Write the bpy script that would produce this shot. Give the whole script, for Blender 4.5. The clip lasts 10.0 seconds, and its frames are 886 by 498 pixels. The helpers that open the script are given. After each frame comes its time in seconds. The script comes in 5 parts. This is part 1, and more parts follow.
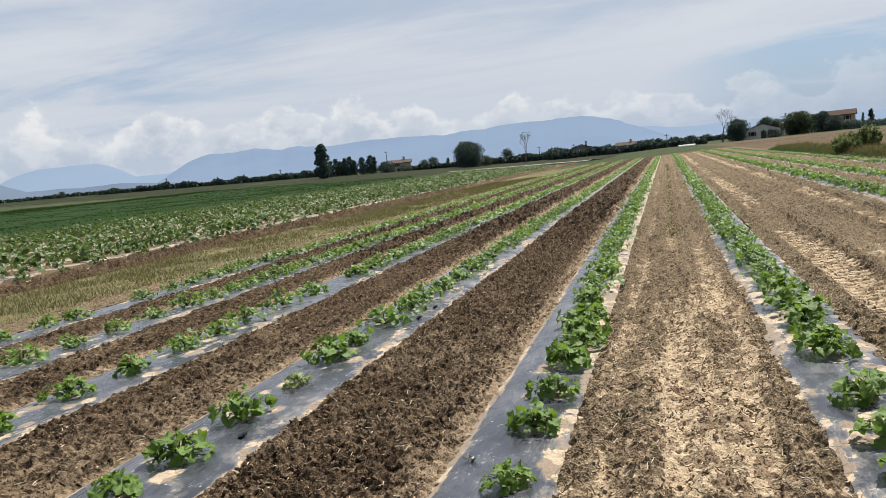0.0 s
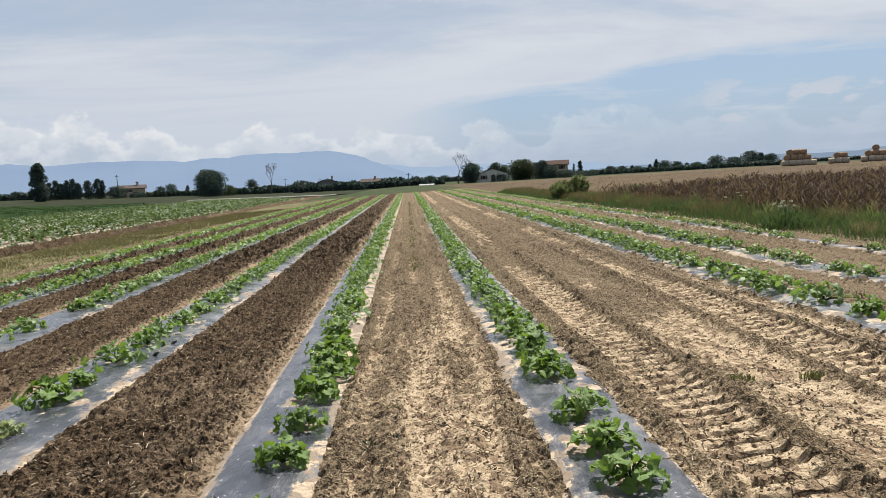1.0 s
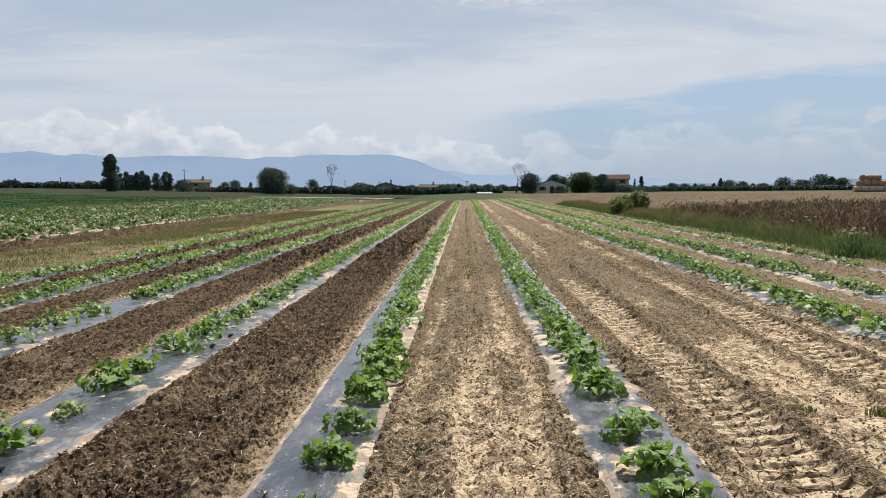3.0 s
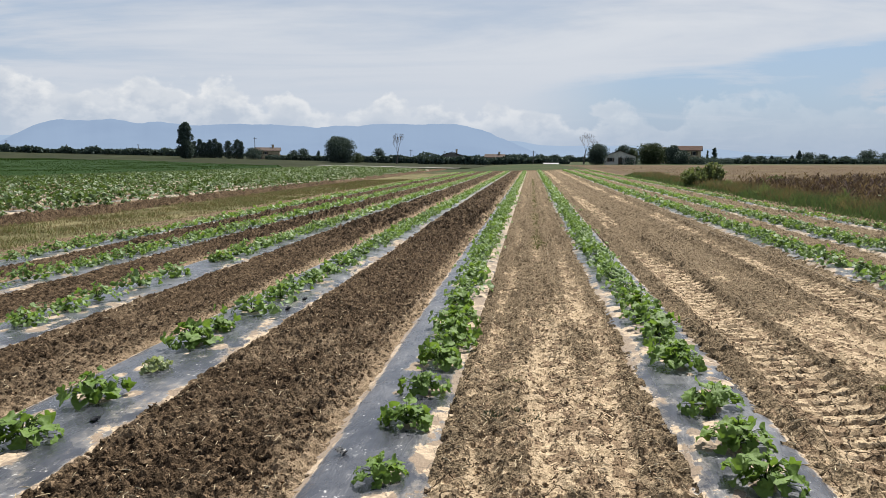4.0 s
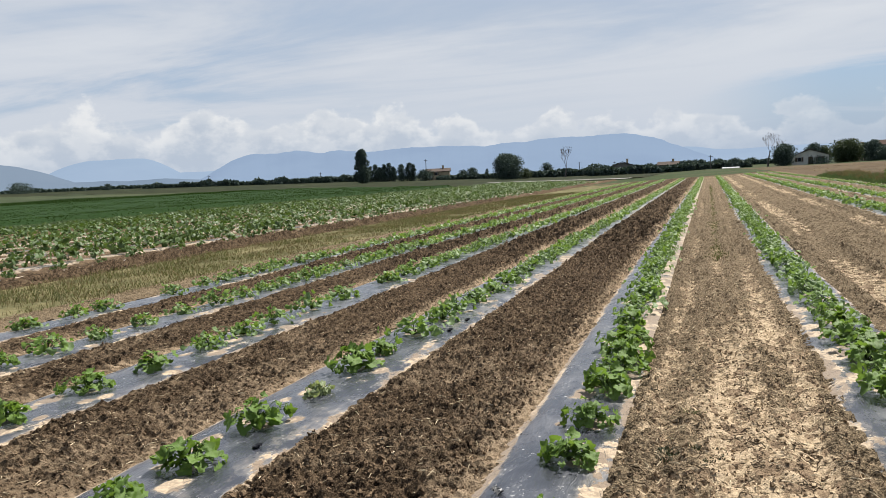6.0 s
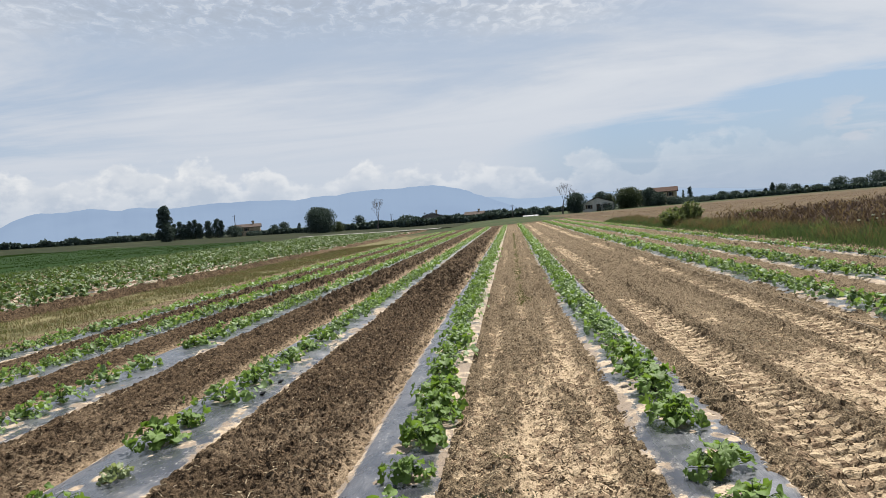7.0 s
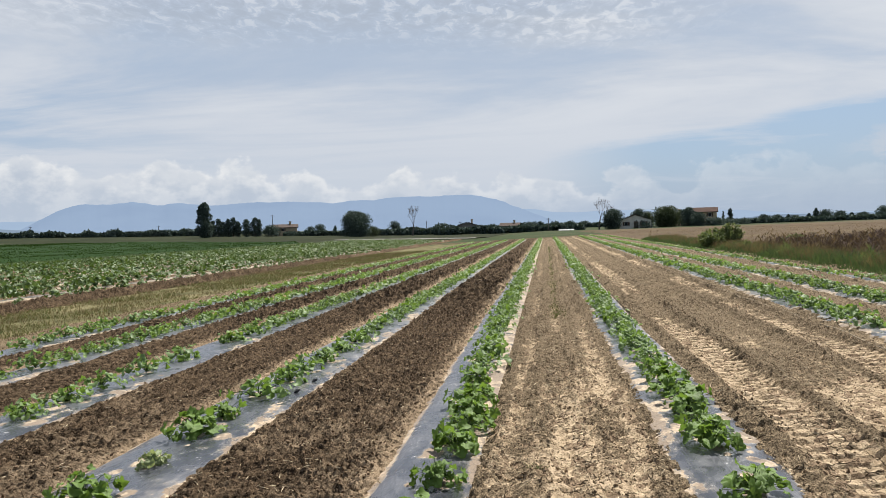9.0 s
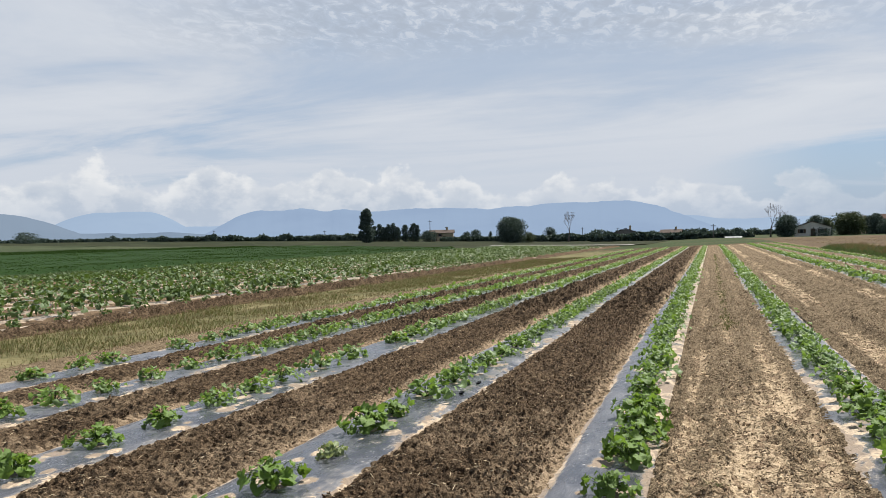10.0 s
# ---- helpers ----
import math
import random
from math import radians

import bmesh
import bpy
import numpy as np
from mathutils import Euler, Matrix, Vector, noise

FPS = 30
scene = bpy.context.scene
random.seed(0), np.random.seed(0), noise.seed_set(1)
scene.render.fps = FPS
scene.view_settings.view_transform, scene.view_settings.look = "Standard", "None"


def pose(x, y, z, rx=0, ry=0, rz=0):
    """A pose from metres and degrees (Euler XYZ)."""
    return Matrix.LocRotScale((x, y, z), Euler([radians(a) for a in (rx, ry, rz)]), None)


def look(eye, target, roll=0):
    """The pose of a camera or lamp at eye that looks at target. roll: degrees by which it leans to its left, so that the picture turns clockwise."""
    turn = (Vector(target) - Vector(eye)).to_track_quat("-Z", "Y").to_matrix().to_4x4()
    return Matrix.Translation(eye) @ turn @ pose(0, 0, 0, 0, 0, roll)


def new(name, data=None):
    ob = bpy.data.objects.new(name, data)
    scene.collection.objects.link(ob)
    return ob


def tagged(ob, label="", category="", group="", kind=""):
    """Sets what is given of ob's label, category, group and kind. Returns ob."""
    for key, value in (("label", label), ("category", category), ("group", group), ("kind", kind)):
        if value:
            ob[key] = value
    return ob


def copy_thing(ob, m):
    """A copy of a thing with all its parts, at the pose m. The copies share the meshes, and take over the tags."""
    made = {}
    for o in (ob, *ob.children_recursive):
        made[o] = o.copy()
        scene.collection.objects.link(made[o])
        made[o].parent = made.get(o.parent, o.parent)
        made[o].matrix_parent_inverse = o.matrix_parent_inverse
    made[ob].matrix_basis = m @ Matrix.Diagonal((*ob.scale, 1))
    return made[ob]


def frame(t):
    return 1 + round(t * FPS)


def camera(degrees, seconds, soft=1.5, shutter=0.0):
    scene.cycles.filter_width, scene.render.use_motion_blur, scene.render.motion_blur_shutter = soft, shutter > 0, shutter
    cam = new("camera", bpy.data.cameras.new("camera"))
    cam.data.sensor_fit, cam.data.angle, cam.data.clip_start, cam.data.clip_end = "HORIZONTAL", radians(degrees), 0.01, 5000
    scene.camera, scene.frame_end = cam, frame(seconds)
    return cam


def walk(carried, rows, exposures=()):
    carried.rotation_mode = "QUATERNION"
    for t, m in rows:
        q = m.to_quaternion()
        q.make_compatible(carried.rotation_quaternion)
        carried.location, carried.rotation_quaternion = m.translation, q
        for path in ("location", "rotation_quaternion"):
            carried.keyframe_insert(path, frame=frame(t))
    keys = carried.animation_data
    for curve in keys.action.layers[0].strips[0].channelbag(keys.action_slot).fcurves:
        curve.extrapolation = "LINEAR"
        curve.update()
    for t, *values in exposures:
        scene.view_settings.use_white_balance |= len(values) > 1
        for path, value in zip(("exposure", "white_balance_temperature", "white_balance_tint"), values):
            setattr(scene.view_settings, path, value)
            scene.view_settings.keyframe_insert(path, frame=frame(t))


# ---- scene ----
cam = camera(61.7, 10.0, soft=0.8)
PATH = [
    (0, (0.334, -0.353, 1.656), (-0.256, 1.545, 1.431), -5.7),
    (0.5, (0.301, -0.406, 1.656), (0.293, 1.583, 1.445), -2.9),
    (1, (0.302, -0.412, 1.656), (0.388, 1.577, 1.469), -2.9),
    (1.5, (0.326, -0.415, 1.667), (0.425, 1.577, 1.526), -4.8),
    (2, (0.317, -0.403, 1.661), (0.429, 1.59, 1.546), -3.3),
    (2.5, (0.295, -0.406, 1.667), (0.33, 1.591, 1.551), -1.7),
    (3.8, (0.228, -0.398, 1.64), (0.026, 1.576, 1.392), 0.6),
    (4, (0.195, -0.402, 1.637), (-0.036, 1.569, 1.394), 0.4),
    (4.5, (0.145, -0.432, 1.624), (-0.159, 1.53, 1.386), 0.8),
    (5, (0.12, -0.295, 1.597), (-0.504, 1.586, 1.328), -1.0),
    (5.2, (0.152, -0.168, 1.581), (-0.615, 1.658, 1.298), -2.1),
    (6.3, (0.24, -0.047, 1.643), (-0.307, 1.872, 1.508), -4.2),
    (6.5, (0.257, -0.043, 1.65), (-0.122, 1.917, 1.542), -4.0),
    (7, (0.269, -0.04, 1.652), (0.08, 1.949, 1.569), -4.5),
    (7.5, (0.272, -0.061, 1.652), (0.057, 1.926, 1.592), -6.1),
    (8, (0.281, -0.069, 1.655), (0.067, 1.919, 1.608), -6.2),
    (8.5, (0.266, -0.072, 1.652), (0.058, 1.917, 1.605), -4.3),
    (9, (0.217, -0.097, 1.646), (-0.061, 1.883, 1.592), -1.7),
    (9.5, (0.185, -0.106, 1.645), (-0.256, 1.844, 1.603), -0.6),
    (10, (0.105, -0.127, 1.634), (-0.575, 1.754, 1.607), -1.3),
]
walk(cam, [(t, look(eye, target, roll)) for t, eye, target, roll in PATH])

# ---------------------------------------------------------------- light and sky
SUN_ELEV, SUN_AZ = 58.0, 24.0          # degrees; azimuth from +y towards +x
sun_data = bpy.data.lights.new("sun", "SUN")
sun_data.energy, sun_data.angle, sun_data.color = 5.4, radians(0.7), (1.0, 0.965, 0.905)
sun = new("sun", sun_data)
_se, _sa = radians(SUN_ELEV), radians(SUN_AZ)
sun_dir = Vector((math.sin(_sa) * math.cos(_se), math.cos(_sa) * math.cos(_se), math.sin(_se)))
sun.matrix_world = look(sun_dir * 60, (0, 0, 0))
scene.view_settings.exposure = 0.867


class Nodes:
    """Small helper round a node tree."""

    def __init__(self, tree):
        self.t = tree
        self.n, self.l = tree.nodes, tree.links

    def add(self, kind, **sets):
        nd = self.n.new(kind)
        for k, v in sets.items():
            setattr(nd, k, v)
        return nd

    def put(self, socket, v):
        if hasattr(v, "is_output"):
            self.l.new(v, socket)
        else:
            socket.default_value = v

    def math(self, op, a, b=None, c=None, clamp=False):
        nd = self.add("ShaderNodeMath", operation=op, use_clamp=clamp)
        for i, v in enumerate((a, b, c)):
            if v is not None:
                self.put(nd.inputs[i], v)
        return nd.outputs[0]

    def step(self, v, lo, hi, out0=0.0, out1=1.0):
        nd = self.add("ShaderNodeMapRange", interpolation_type="SMOOTHSTEP")
        self.put(nd.inputs["Value"], v)
        for k, x in (("From Min", lo), ("From Max", hi), ("To Min", out0), ("To Max", out1)):
            self.put(nd.inputs[k], x)
        return nd.outputs[0]

    def noise(self, vec, scale, detail=4.0, rough=0.55, distort=0.0):
        nd = self.add("ShaderNodeTexNoise")
        if vec is not None:
            self.l.new(vec, nd.inputs["Vector"])
        for k, x in (("Scale", scale), ("Detail", detail), ("Roughness", rough), ("Distortion", distort)):
            nd.inputs[k].default_value = x
        return nd.outputs[0]

    def voronoi(self, vec, scale, feature="F1", out=0, rand=1.0):
        nd = self.add("ShaderNodeTexVoronoi", feature=feature)
        self.l.new(vec, nd.inputs["Vector"])
        nd.inputs["Scale"].default_value = scale
        nd.inputs["Randomness"].default_value = rand
        return nd.outputs[out]

    def mix(self, f, a, b, blend="MIX"):
        nd = self.add("ShaderNodeMix", data_type="RGBA", blend_type=blend)
        self.put(nd.inputs[0], f)
        for s, v in ((nd.inputs[6], a), (nd.inputs[7], b)):
            self.put(s, (*v, 1.0) if isinstance(v, tuple) and len(v) == 3 else v)
        return nd.outputs[2]

    def vec(self, x, y, z=0.0):
        nd = self.add("ShaderNodeCombineXYZ")
        for s, v in zip(nd.inputs, (x, y, z)):
            self.put(s, v)
        return nd.outputs[0]

    def mapped(self, vec, scale=(1, 1, 1), loc=(0, 0, 0), rot=(0, 0, 0)):
        nd = self.add("ShaderNodeMapping")
        self.l.new(vec, nd.inputs["Vector"])
        nd.inputs["Scale"].default_value, nd.inputs["Location"].default_value, nd.inputs["Rotation"].default_value = scale, loc, rot
        return nd.outputs[0]


def build_sky():
    world = bpy.data.worlds.new("sky")
    world.use_nodes = True
    scene.world = world
    k = Nodes(world.node_tree)
    k.n.clear()
    out = k.add("ShaderNodeOutputWorld")
    bg = k.add("ShaderNodeBackground")
    bg.inputs["Strength"].default_value = 0.055
    k.l.new(bg.outputs[0], out.inputs[0])
    sky = k.add("ShaderNodeTexSky", sky_type="NISHITA", sun_disc=False)
    sky.sun_elevation, sky.sun_rotation = radians(SUN_ELEV), radians(SUN_AZ)
    sky.dust_density, sky.air_density = 2.0, 1.0
    co = k.add("ShaderNodeTexCoord").outputs["Generated"]
    sep = k.add("ShaderNodeSeparateXYZ")
    k.l.new(co, sep.inputs[0])
    x, y, z = sep.outputs
    az = k.math("ARCTAN2", x, y)
    flat = k.math("SQRT", k.math("ADD", k.math("MULTIPLY", x, x), k.math("MULTIPLY", y, y)))
    el = k.math("ARCTAN2", z, flat)
    zz = k.math("ADD", k.math("MAXIMUM", z, 0.0), 0.07)
    layer = k.vec(k.math("DIVIDE", x, zz), k.math("DIVIDE", y, zz))
    dome = k.vec(az, el)
    # high thin veil with streaks
    streak = k.noise(k.mapped(layer, (0.42, 0.80, 1), rot=(0, 0, 0.5)), 0.8, 8, 0.60, 0.9)
    veil_n = k.noise(k.mapped(layer, (0.6, 0.75, 1), (3.1, 1.7, 0)), 0.42, 6, 0.6, 0.3)
    fine = k.noise(k.mapped(layer, (1.2, 0.8, 1), (9.0, 4.0, 0), (0, 0, 0.35)), 13.0, 5, 0.62, 0.5)
    # clear wedge low on the +x side
    edge = k.step(az, -0.12, 0.46, 0.082, 0.141)
    wob = k.math("MULTIPLY", k.math("SUBTRACT", streak, 0.5), 0.07)
    under = k.step(k.math("SUBTRACT", k.math("ADD", edge, wob), el), -0.006, 0.012)
    side = k.step(az, -0.06, 0.16)
    far_side = k.step(az, 1.0, 1.6, 1.0, 0.0)
    wisps = k.noise(k.mapped(dome, (6.0, 42.0, 1), (2.0, 0, 0)), 1.0, 5, 0.55, 0.4)
    gap = k.math("MULTIPLY", k.math("MULTIPLY", under, side), k.math("MULTIPLY", far_side, k.step(wisps, 0.52, 0.70, 1.0, 0.5)))
    # bluish thin spots in the veil on the -x side
    thin = k.math("MULTIPLY", k.step(k.math("ADD", k.math("MULTIPLY", streak, 0.6), k.math("MULTIPLY", veil_n, 0.4)), 0.38, 0.53, 1.0, 0.0), k.step(az, -0.74, -0.36, 0.80, 0.24))
    # unseen sky overhead and behind is made clear blue, added to lower the fill light
    open_sky = k.math("MAXIMUM", k.step(el, 0.42, 0.75), k.step(y, -0.45, 0.0, 1.0, 0.0))
    blue = k.mix(k.math("MULTIPLY", k.step(el, 0.30, 0.60, 1.0, 0.0), 0.65), sky.outputs[0], (3.25, 4.85, 7.1))
    shade = k.step(k.math("ADD", k.math("MULTIPLY", veil_n, 0.55), k.math("MULTIPLY", streak, 0.45)), 0.36, 0.62)
    calm = k.step(el, 0.06, 0.20)
    shade = k.math("ADD", k.math("MULTIPLY", shade, calm), k.math("MULTIPLY", k.math("SUBTRACT", 1.0, calm), 0.62))
    thin = k.math("MULTIPLY", thin, k.step(el, 0.05, 0.16, 0.45, 1.0))
    clear = k.math("MAXIMUM", gap, thin)
    clear = k.math("MAXIMUM", clear, k.math("MULTIPLY", open_sky, k.step(veil_n, 0.40, 0.62, 1.0, 0.35)))
    white = k.mix(shade, (4.75, 5.42, 6.5), (6.95, 7.28, 7.8))
    # rippled patch higher up
    rip_zone = k.math("MULTIPLY", k.step(k.math("ADD", el, k.math("MULTIPLY", k.math("SUBTRACT", veil_n, 0.5), 0.12)), 0.205, 0.265), k.step(k.math("ABSOLUTE", k.math("ADD", az, 0.24)), 0.22, 0.60, 1.0, 0.0))
    rip = k.math("MULTIPLY", rip_zone, k.math("ADD", k.step(fine, 0.38, 0.64, -0.75, 0.8), k.step(veil_n, 0.40, 0.60, -0.35, 0.25)))
    clear = k.math("MULTIPLY", clear, k.math("SUBTRACT", 1.0, k.math("MULTIPLY", rip_zone, 0.8)))
    white = k.mix(k.math("MULTIPLY", k.math("MAXIMUM", rip, 0.0), 0.7), white, (8.8, 8.9, 9.0))
    white = k.mix(k.math("MULTIPLY", k.math("MAXIMUM", k.math("MULTIPLY", rip, -1.0), 0.0), 0.6), white, (4.2, 4.7, 5.5))
    col = k.mix(clear, white, blue)
    # heaped clouds over the mountains
    heap_n = k.noise(k.mapped(dome, (1, 1.25, 1), (0.4, 0.1, 0)), 17.0, 6, 0.52, 0.15)
    heap_big = k.noise(k.mapped(dome, (1, 0.3, 1)), 6.0, 2, 0.5)
    top = k.math("ADD", k.step(az, -0.60, -0.25, 0.090, 0.068), k.math("MULTIPLY", k.math("SUBTRACT", heap_big, 0.5), 0.09))
    rise = k.math("ADD", k.math("SUBTRACT", top, el), k.math("MULTIPLY", k.math("SUBTRACT", heap_n, 0.5), 0.13))
    heap = k.math("MULTIPLY", k.step(rise, 0.0, 0.012), k.step(az, -0.05, 0.30, 1.0, 0.25))
    heap = k.math("MULTIPLY", heap, k.step(az, -0.42, -0.26, 0.85, 0.72))
    crown = k.step(rise, 0.006, 0.045, 1.0, 0.0)
    heap_in = k.noise(k.mapped(dome, (1, 1.4, 1), (0.43, 0.085, 0)), 24.0, 5, 0.55)
    heap_c = k.mix(k.math("MULTIPLY", k.math("ADD", crown, k.step(heap_in, 0.42, 0.62)), 0.55, clamp=True), (5.0, 5.6, 6.5), (8.3, 8.4, 8.5))
    col = k.mix(heap, col, heap_c)
    # small puffs low on the +x side
    puff_n = k.noise(k.mapped(dome, (1, 2.4, 1), (0.9, 0.3, 0)), 15.0, 5, 0.5)
    puff_z = k.math("MULTIPLY", k.step(az, 0.34, 0.42), k.math("MULTIPLY", k.step(el, 0.028, 0.05), k.step(el, 0.085, 0.12, 1.0, 0.0)))
    puff = k.math("MULTIPLY", k.step(puff_n, 0.53, 0.62), puff_z)
    col = k.mix(k.math("MULTIPLY", puff, 0.7), col, (6.0, 6.3, 6.9))
    # pale air near the horizon
    low = k.step(el, 0.0, 0.085, 0.55, 0.0)
    col = k.mix(low, col, (4.35, 5.25, 6.6))
    k.l.new(col, bg.inputs["Color"])


build_sky()


# ---------------------------------------------------------------- noise on arrays
def _hash(i, j, seed):
    h = (i.astype(np.int64) * 374761393 + j.astype(np.int64) * 668265263 + seed * 974711) & 0x7FFFFFFF
    h = ((h ^ (h >> 13)) * 1274126177) & 0x7FFFFFFF
    return ((h ^ (h >> 16)) & 0xFFFF) / 65535.0


def vnoise(x, y, seed=0):
    x, y = np.asarray(x, float), np.asarray(y, float)
    i, j = np.floor(x), np.floor(y)
    fx, fy = x - i, y - j
    fx, fy = fx * fx * (3 - 2 * fx), fy * fy * (3 - 2 * fy)
    a, b = _hash(i, j, seed), _hash(i + 1, j, seed)
    c, d = _hash(i, j + 1, seed), _hash(i + 1, j + 1, seed)
    return (a * (1 - fx) + b * fx) * (1 - fy) + (c * (1 - fx) + d * fx) * fy


def fbm(x, y, seed=0, octaves=4):
    s, a, t = 0.0, 1.0, 0.0
    for o in range(octaves):
        s = s + a * vnoise(x * 2 ** o, y * 2 ** o, seed + 17 * o)
        t += a
        a *= 0.5
    return s / t


def lumps(x, y, seed=0):
    """Rounded lumps of random size, 0 to 1, about one per unit square."""
    i, j = np.floor(x), np.floor(y)
    best = np.zeros_like(x)
    for di in (-1, 0, 1):
        for dj in (-1, 0, 1):
            ci, cj = i + di, j + dj
            px, py = ci + _hash(ci, cj, seed), cj + _hash(ci, cj, seed + 5)
            r = 0.25 + 0.55 * _hash(ci, cj, seed + 9)
            d2 = ((x - px) ** 2 + (y - py) ** 2) / (r * r)
            best = np.maximum(best, np.sqrt(np.clip(1 - d2, 0, 1)) * r)
    return best


def sstep(v, lo, hi):
    t = np.clip((v - lo) / (hi - lo), 0, 1)
    return t * t * (3 - 2 * t)


TILT = 0.036


def gz(x, y):
    """Height of the land: the field leans down towards -x, and the plain lifts a little far off."""
    x, y = np.asarray(x, float), np.asarray(y, float)
    right = 1 - 0.999 * sstep(y, 110, 200) * (x > 0)
    near = TILT * np.clip(x, -15, 12) * right
    return near + 0.021 * np.clip(-x - 45, 0, 190) * sstep(-x, 40, 80) + 0.007 * np.clip(x - 12, 0, 150)


# ---------------------------------------------------------------- mesh helpers
def mesh_from(name, verts, faces, mat, smooth=True):
    """A mesh from arrays of vertices (n, 3) and equal-sided faces (m, k)."""
    verts, faces = np.asarray(verts, np.float32), np.asarray(faces, np.int32)
    me = bpy.data.meshes.new(name)
    me.vertices.add(len(verts))
    me.vertices.foreach_set("co", verts.ravel())
    m, side = faces.shape
    me.loops.add(m * side)
    me.loops.foreach_set("vertex_index", faces.ravel())
    me.polygons.add(m)
    me.polygons.foreach_set("loop_start", np.arange(0, m * side, side, dtype=np.int32))
    me.polygons.foreach_set("use_smooth", np.full(m, smooth))
    me.update(calc_edges=True)
    me.validate()
    me.materials.append(mat)
    return me


def grid(name, xs, ys, height, mat, attrs=None, smooth=True):
    """A sheet over xs by ys; height(X, Y) gives z. attrs: name -> values per point."""
    X, Y = np.meshgrid(xs, ys)
    Z = height(X, Y)
    nx, ny = len(xs), len(ys)
    idx = np.arange(nx * ny).reshape(ny, nx)
    faces = np.stack([idx[:-1, :-1], idx[:-1, 1:], idx[1:, 1:], idx[1:, :-1]], -1).reshape(-1, 4)
    me = mesh_from(name, np.stack([X, Y, Z], -1).reshape(-1, 3), faces, mat, smooth)
    for key, fn in (attrs or {}).items():
        at = me.attributes.new(key, "FLOAT", "POINT")
        at.data.foreach_set("value", fn(X, Y).astype(np.float32).ravel())
    return me


def spread_rows(y0, y1, least, rate):
    ys = [y0]
    while ys[-1] < y1:
        ys.append(ys[-1] + max(least, rate * abs(ys[-1])))
    ys[-1] = y1
    return np.array(ys)


def part(name, data, parent, label="", m=None):
    ob = new(name, data)
    ob.parent = parent
    if m is not None:
        ob.matrix_local = m
    if label:
        ob["label"] = label
    return ob


def bm_mesh(name, bm, mat, smooth=False):
    me = bpy.data.meshes.new(name)
    bm.to_mesh(me)
    bm.free()
    if smooth:
        for p in me.polygons:
            p.use_smooth = True
    me.materials.append(mat)
    return me


def box(bm, x0, x1, y0, y1, z0, z1, bevel=0.0):
    r = bmesh.ops.create_cube(bm, size=1.0)
    bmesh.ops.transform(bm, verts=r["verts"], matrix=Matrix.Translation(((x0 + x1) / 2, (y0 + y1) / 2, (z0 + z1) / 2)) @ Matrix.Diagonal((x1 - x0, y1 - y0, z1 - z0, 1)))
    if bevel:
        edges = list({e for v in r["verts"] for e in v.link_edges})
        bmesh.ops.bevel(bm, geom=edges, offset=bevel, segments=1, affect="EDGES")


def tube(points, radii, sides=6):
    V, F = [], []
    for i, (p, r) in enumerate(zip(points, radii)):
        d = (points[min(i + 1, len(points) - 1)] - points[max(i - 1, 0)]).normalized()
        u = d.orthogonal().normalized()
        w = d.cross(u)
        for j in range(sides):
            a = 6.2832 * j / sides
            q = p + (u * math.cos(a) + w * math.sin(a)) * r
            V.append((q.x, q.y, q.z))
    for i in range(len(points) - 1):
        for j in range(sides):
            a, b = i * sides + j, i * sides + (j + 1) % sides
            F.append((a, b, b + sides, a + sides))
    return np.array(V), np.array(F)


# ---------------------------------------------------------------- materials
def material(name, fill, rough=0.9):
    mat = bpy.data.materials.new(name)
    mat.use_nodes = True
    k = Nodes(mat.node_tree)
    bsdf = k.n["Principled BSDF"]
    bsdf.inputs["Roughness"].default_value = rough
    bsdf.inputs["Specular IOR Level"].default_value = 0.06
    pos = k.add("ShaderNodeTexCoord").outputs["Object"]
    fill(k, bsdf, pos)
    return mat


def bump(k, bsdf, height, strength, dist):
    nd = k.add("ShaderNodeBump")
    nd.inputs["Strength"].default_value, nd.inputs["Distance"].default_value = strength, dist
    k.l.new(height, nd.inputs["Height"])
    k.l.new(nd.outputs[0], bsdf.inputs["Normal"])


def attr(k, name):
    return k.add("ShaderNodeAttribute", attribute_name=name).outputs["Fac"]


def fill_tilled(k, b, p):
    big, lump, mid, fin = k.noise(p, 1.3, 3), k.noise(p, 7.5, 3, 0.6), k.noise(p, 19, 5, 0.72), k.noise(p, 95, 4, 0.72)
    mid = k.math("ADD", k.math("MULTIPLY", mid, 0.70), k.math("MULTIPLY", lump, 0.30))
    # hollows of the bumped noise are darkened in colour, as shade between clods
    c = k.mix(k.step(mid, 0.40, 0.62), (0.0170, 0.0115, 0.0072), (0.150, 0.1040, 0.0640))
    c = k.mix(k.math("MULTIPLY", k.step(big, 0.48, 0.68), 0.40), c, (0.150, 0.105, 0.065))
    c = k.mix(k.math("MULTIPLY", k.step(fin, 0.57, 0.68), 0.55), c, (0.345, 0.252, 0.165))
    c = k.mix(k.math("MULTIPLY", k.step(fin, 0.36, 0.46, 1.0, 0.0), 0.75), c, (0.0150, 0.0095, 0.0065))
    # drier, paler crumbs along the margins of the strip, and paler patches towards its near end
    c = k.mix(k.math("MULTIPLY", attr(k, "margin"), k.step(mid, 0.36, 0.54)), c, (0.345, 0.258, 0.170))
    k.l.new(c, b.inputs["Base Color"])
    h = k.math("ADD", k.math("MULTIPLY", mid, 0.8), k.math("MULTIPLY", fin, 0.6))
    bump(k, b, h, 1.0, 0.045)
    b.inputs["Roughness"].default_value = 0.97
    b.inputs["Specular IOR Level"].default_value = 0.05


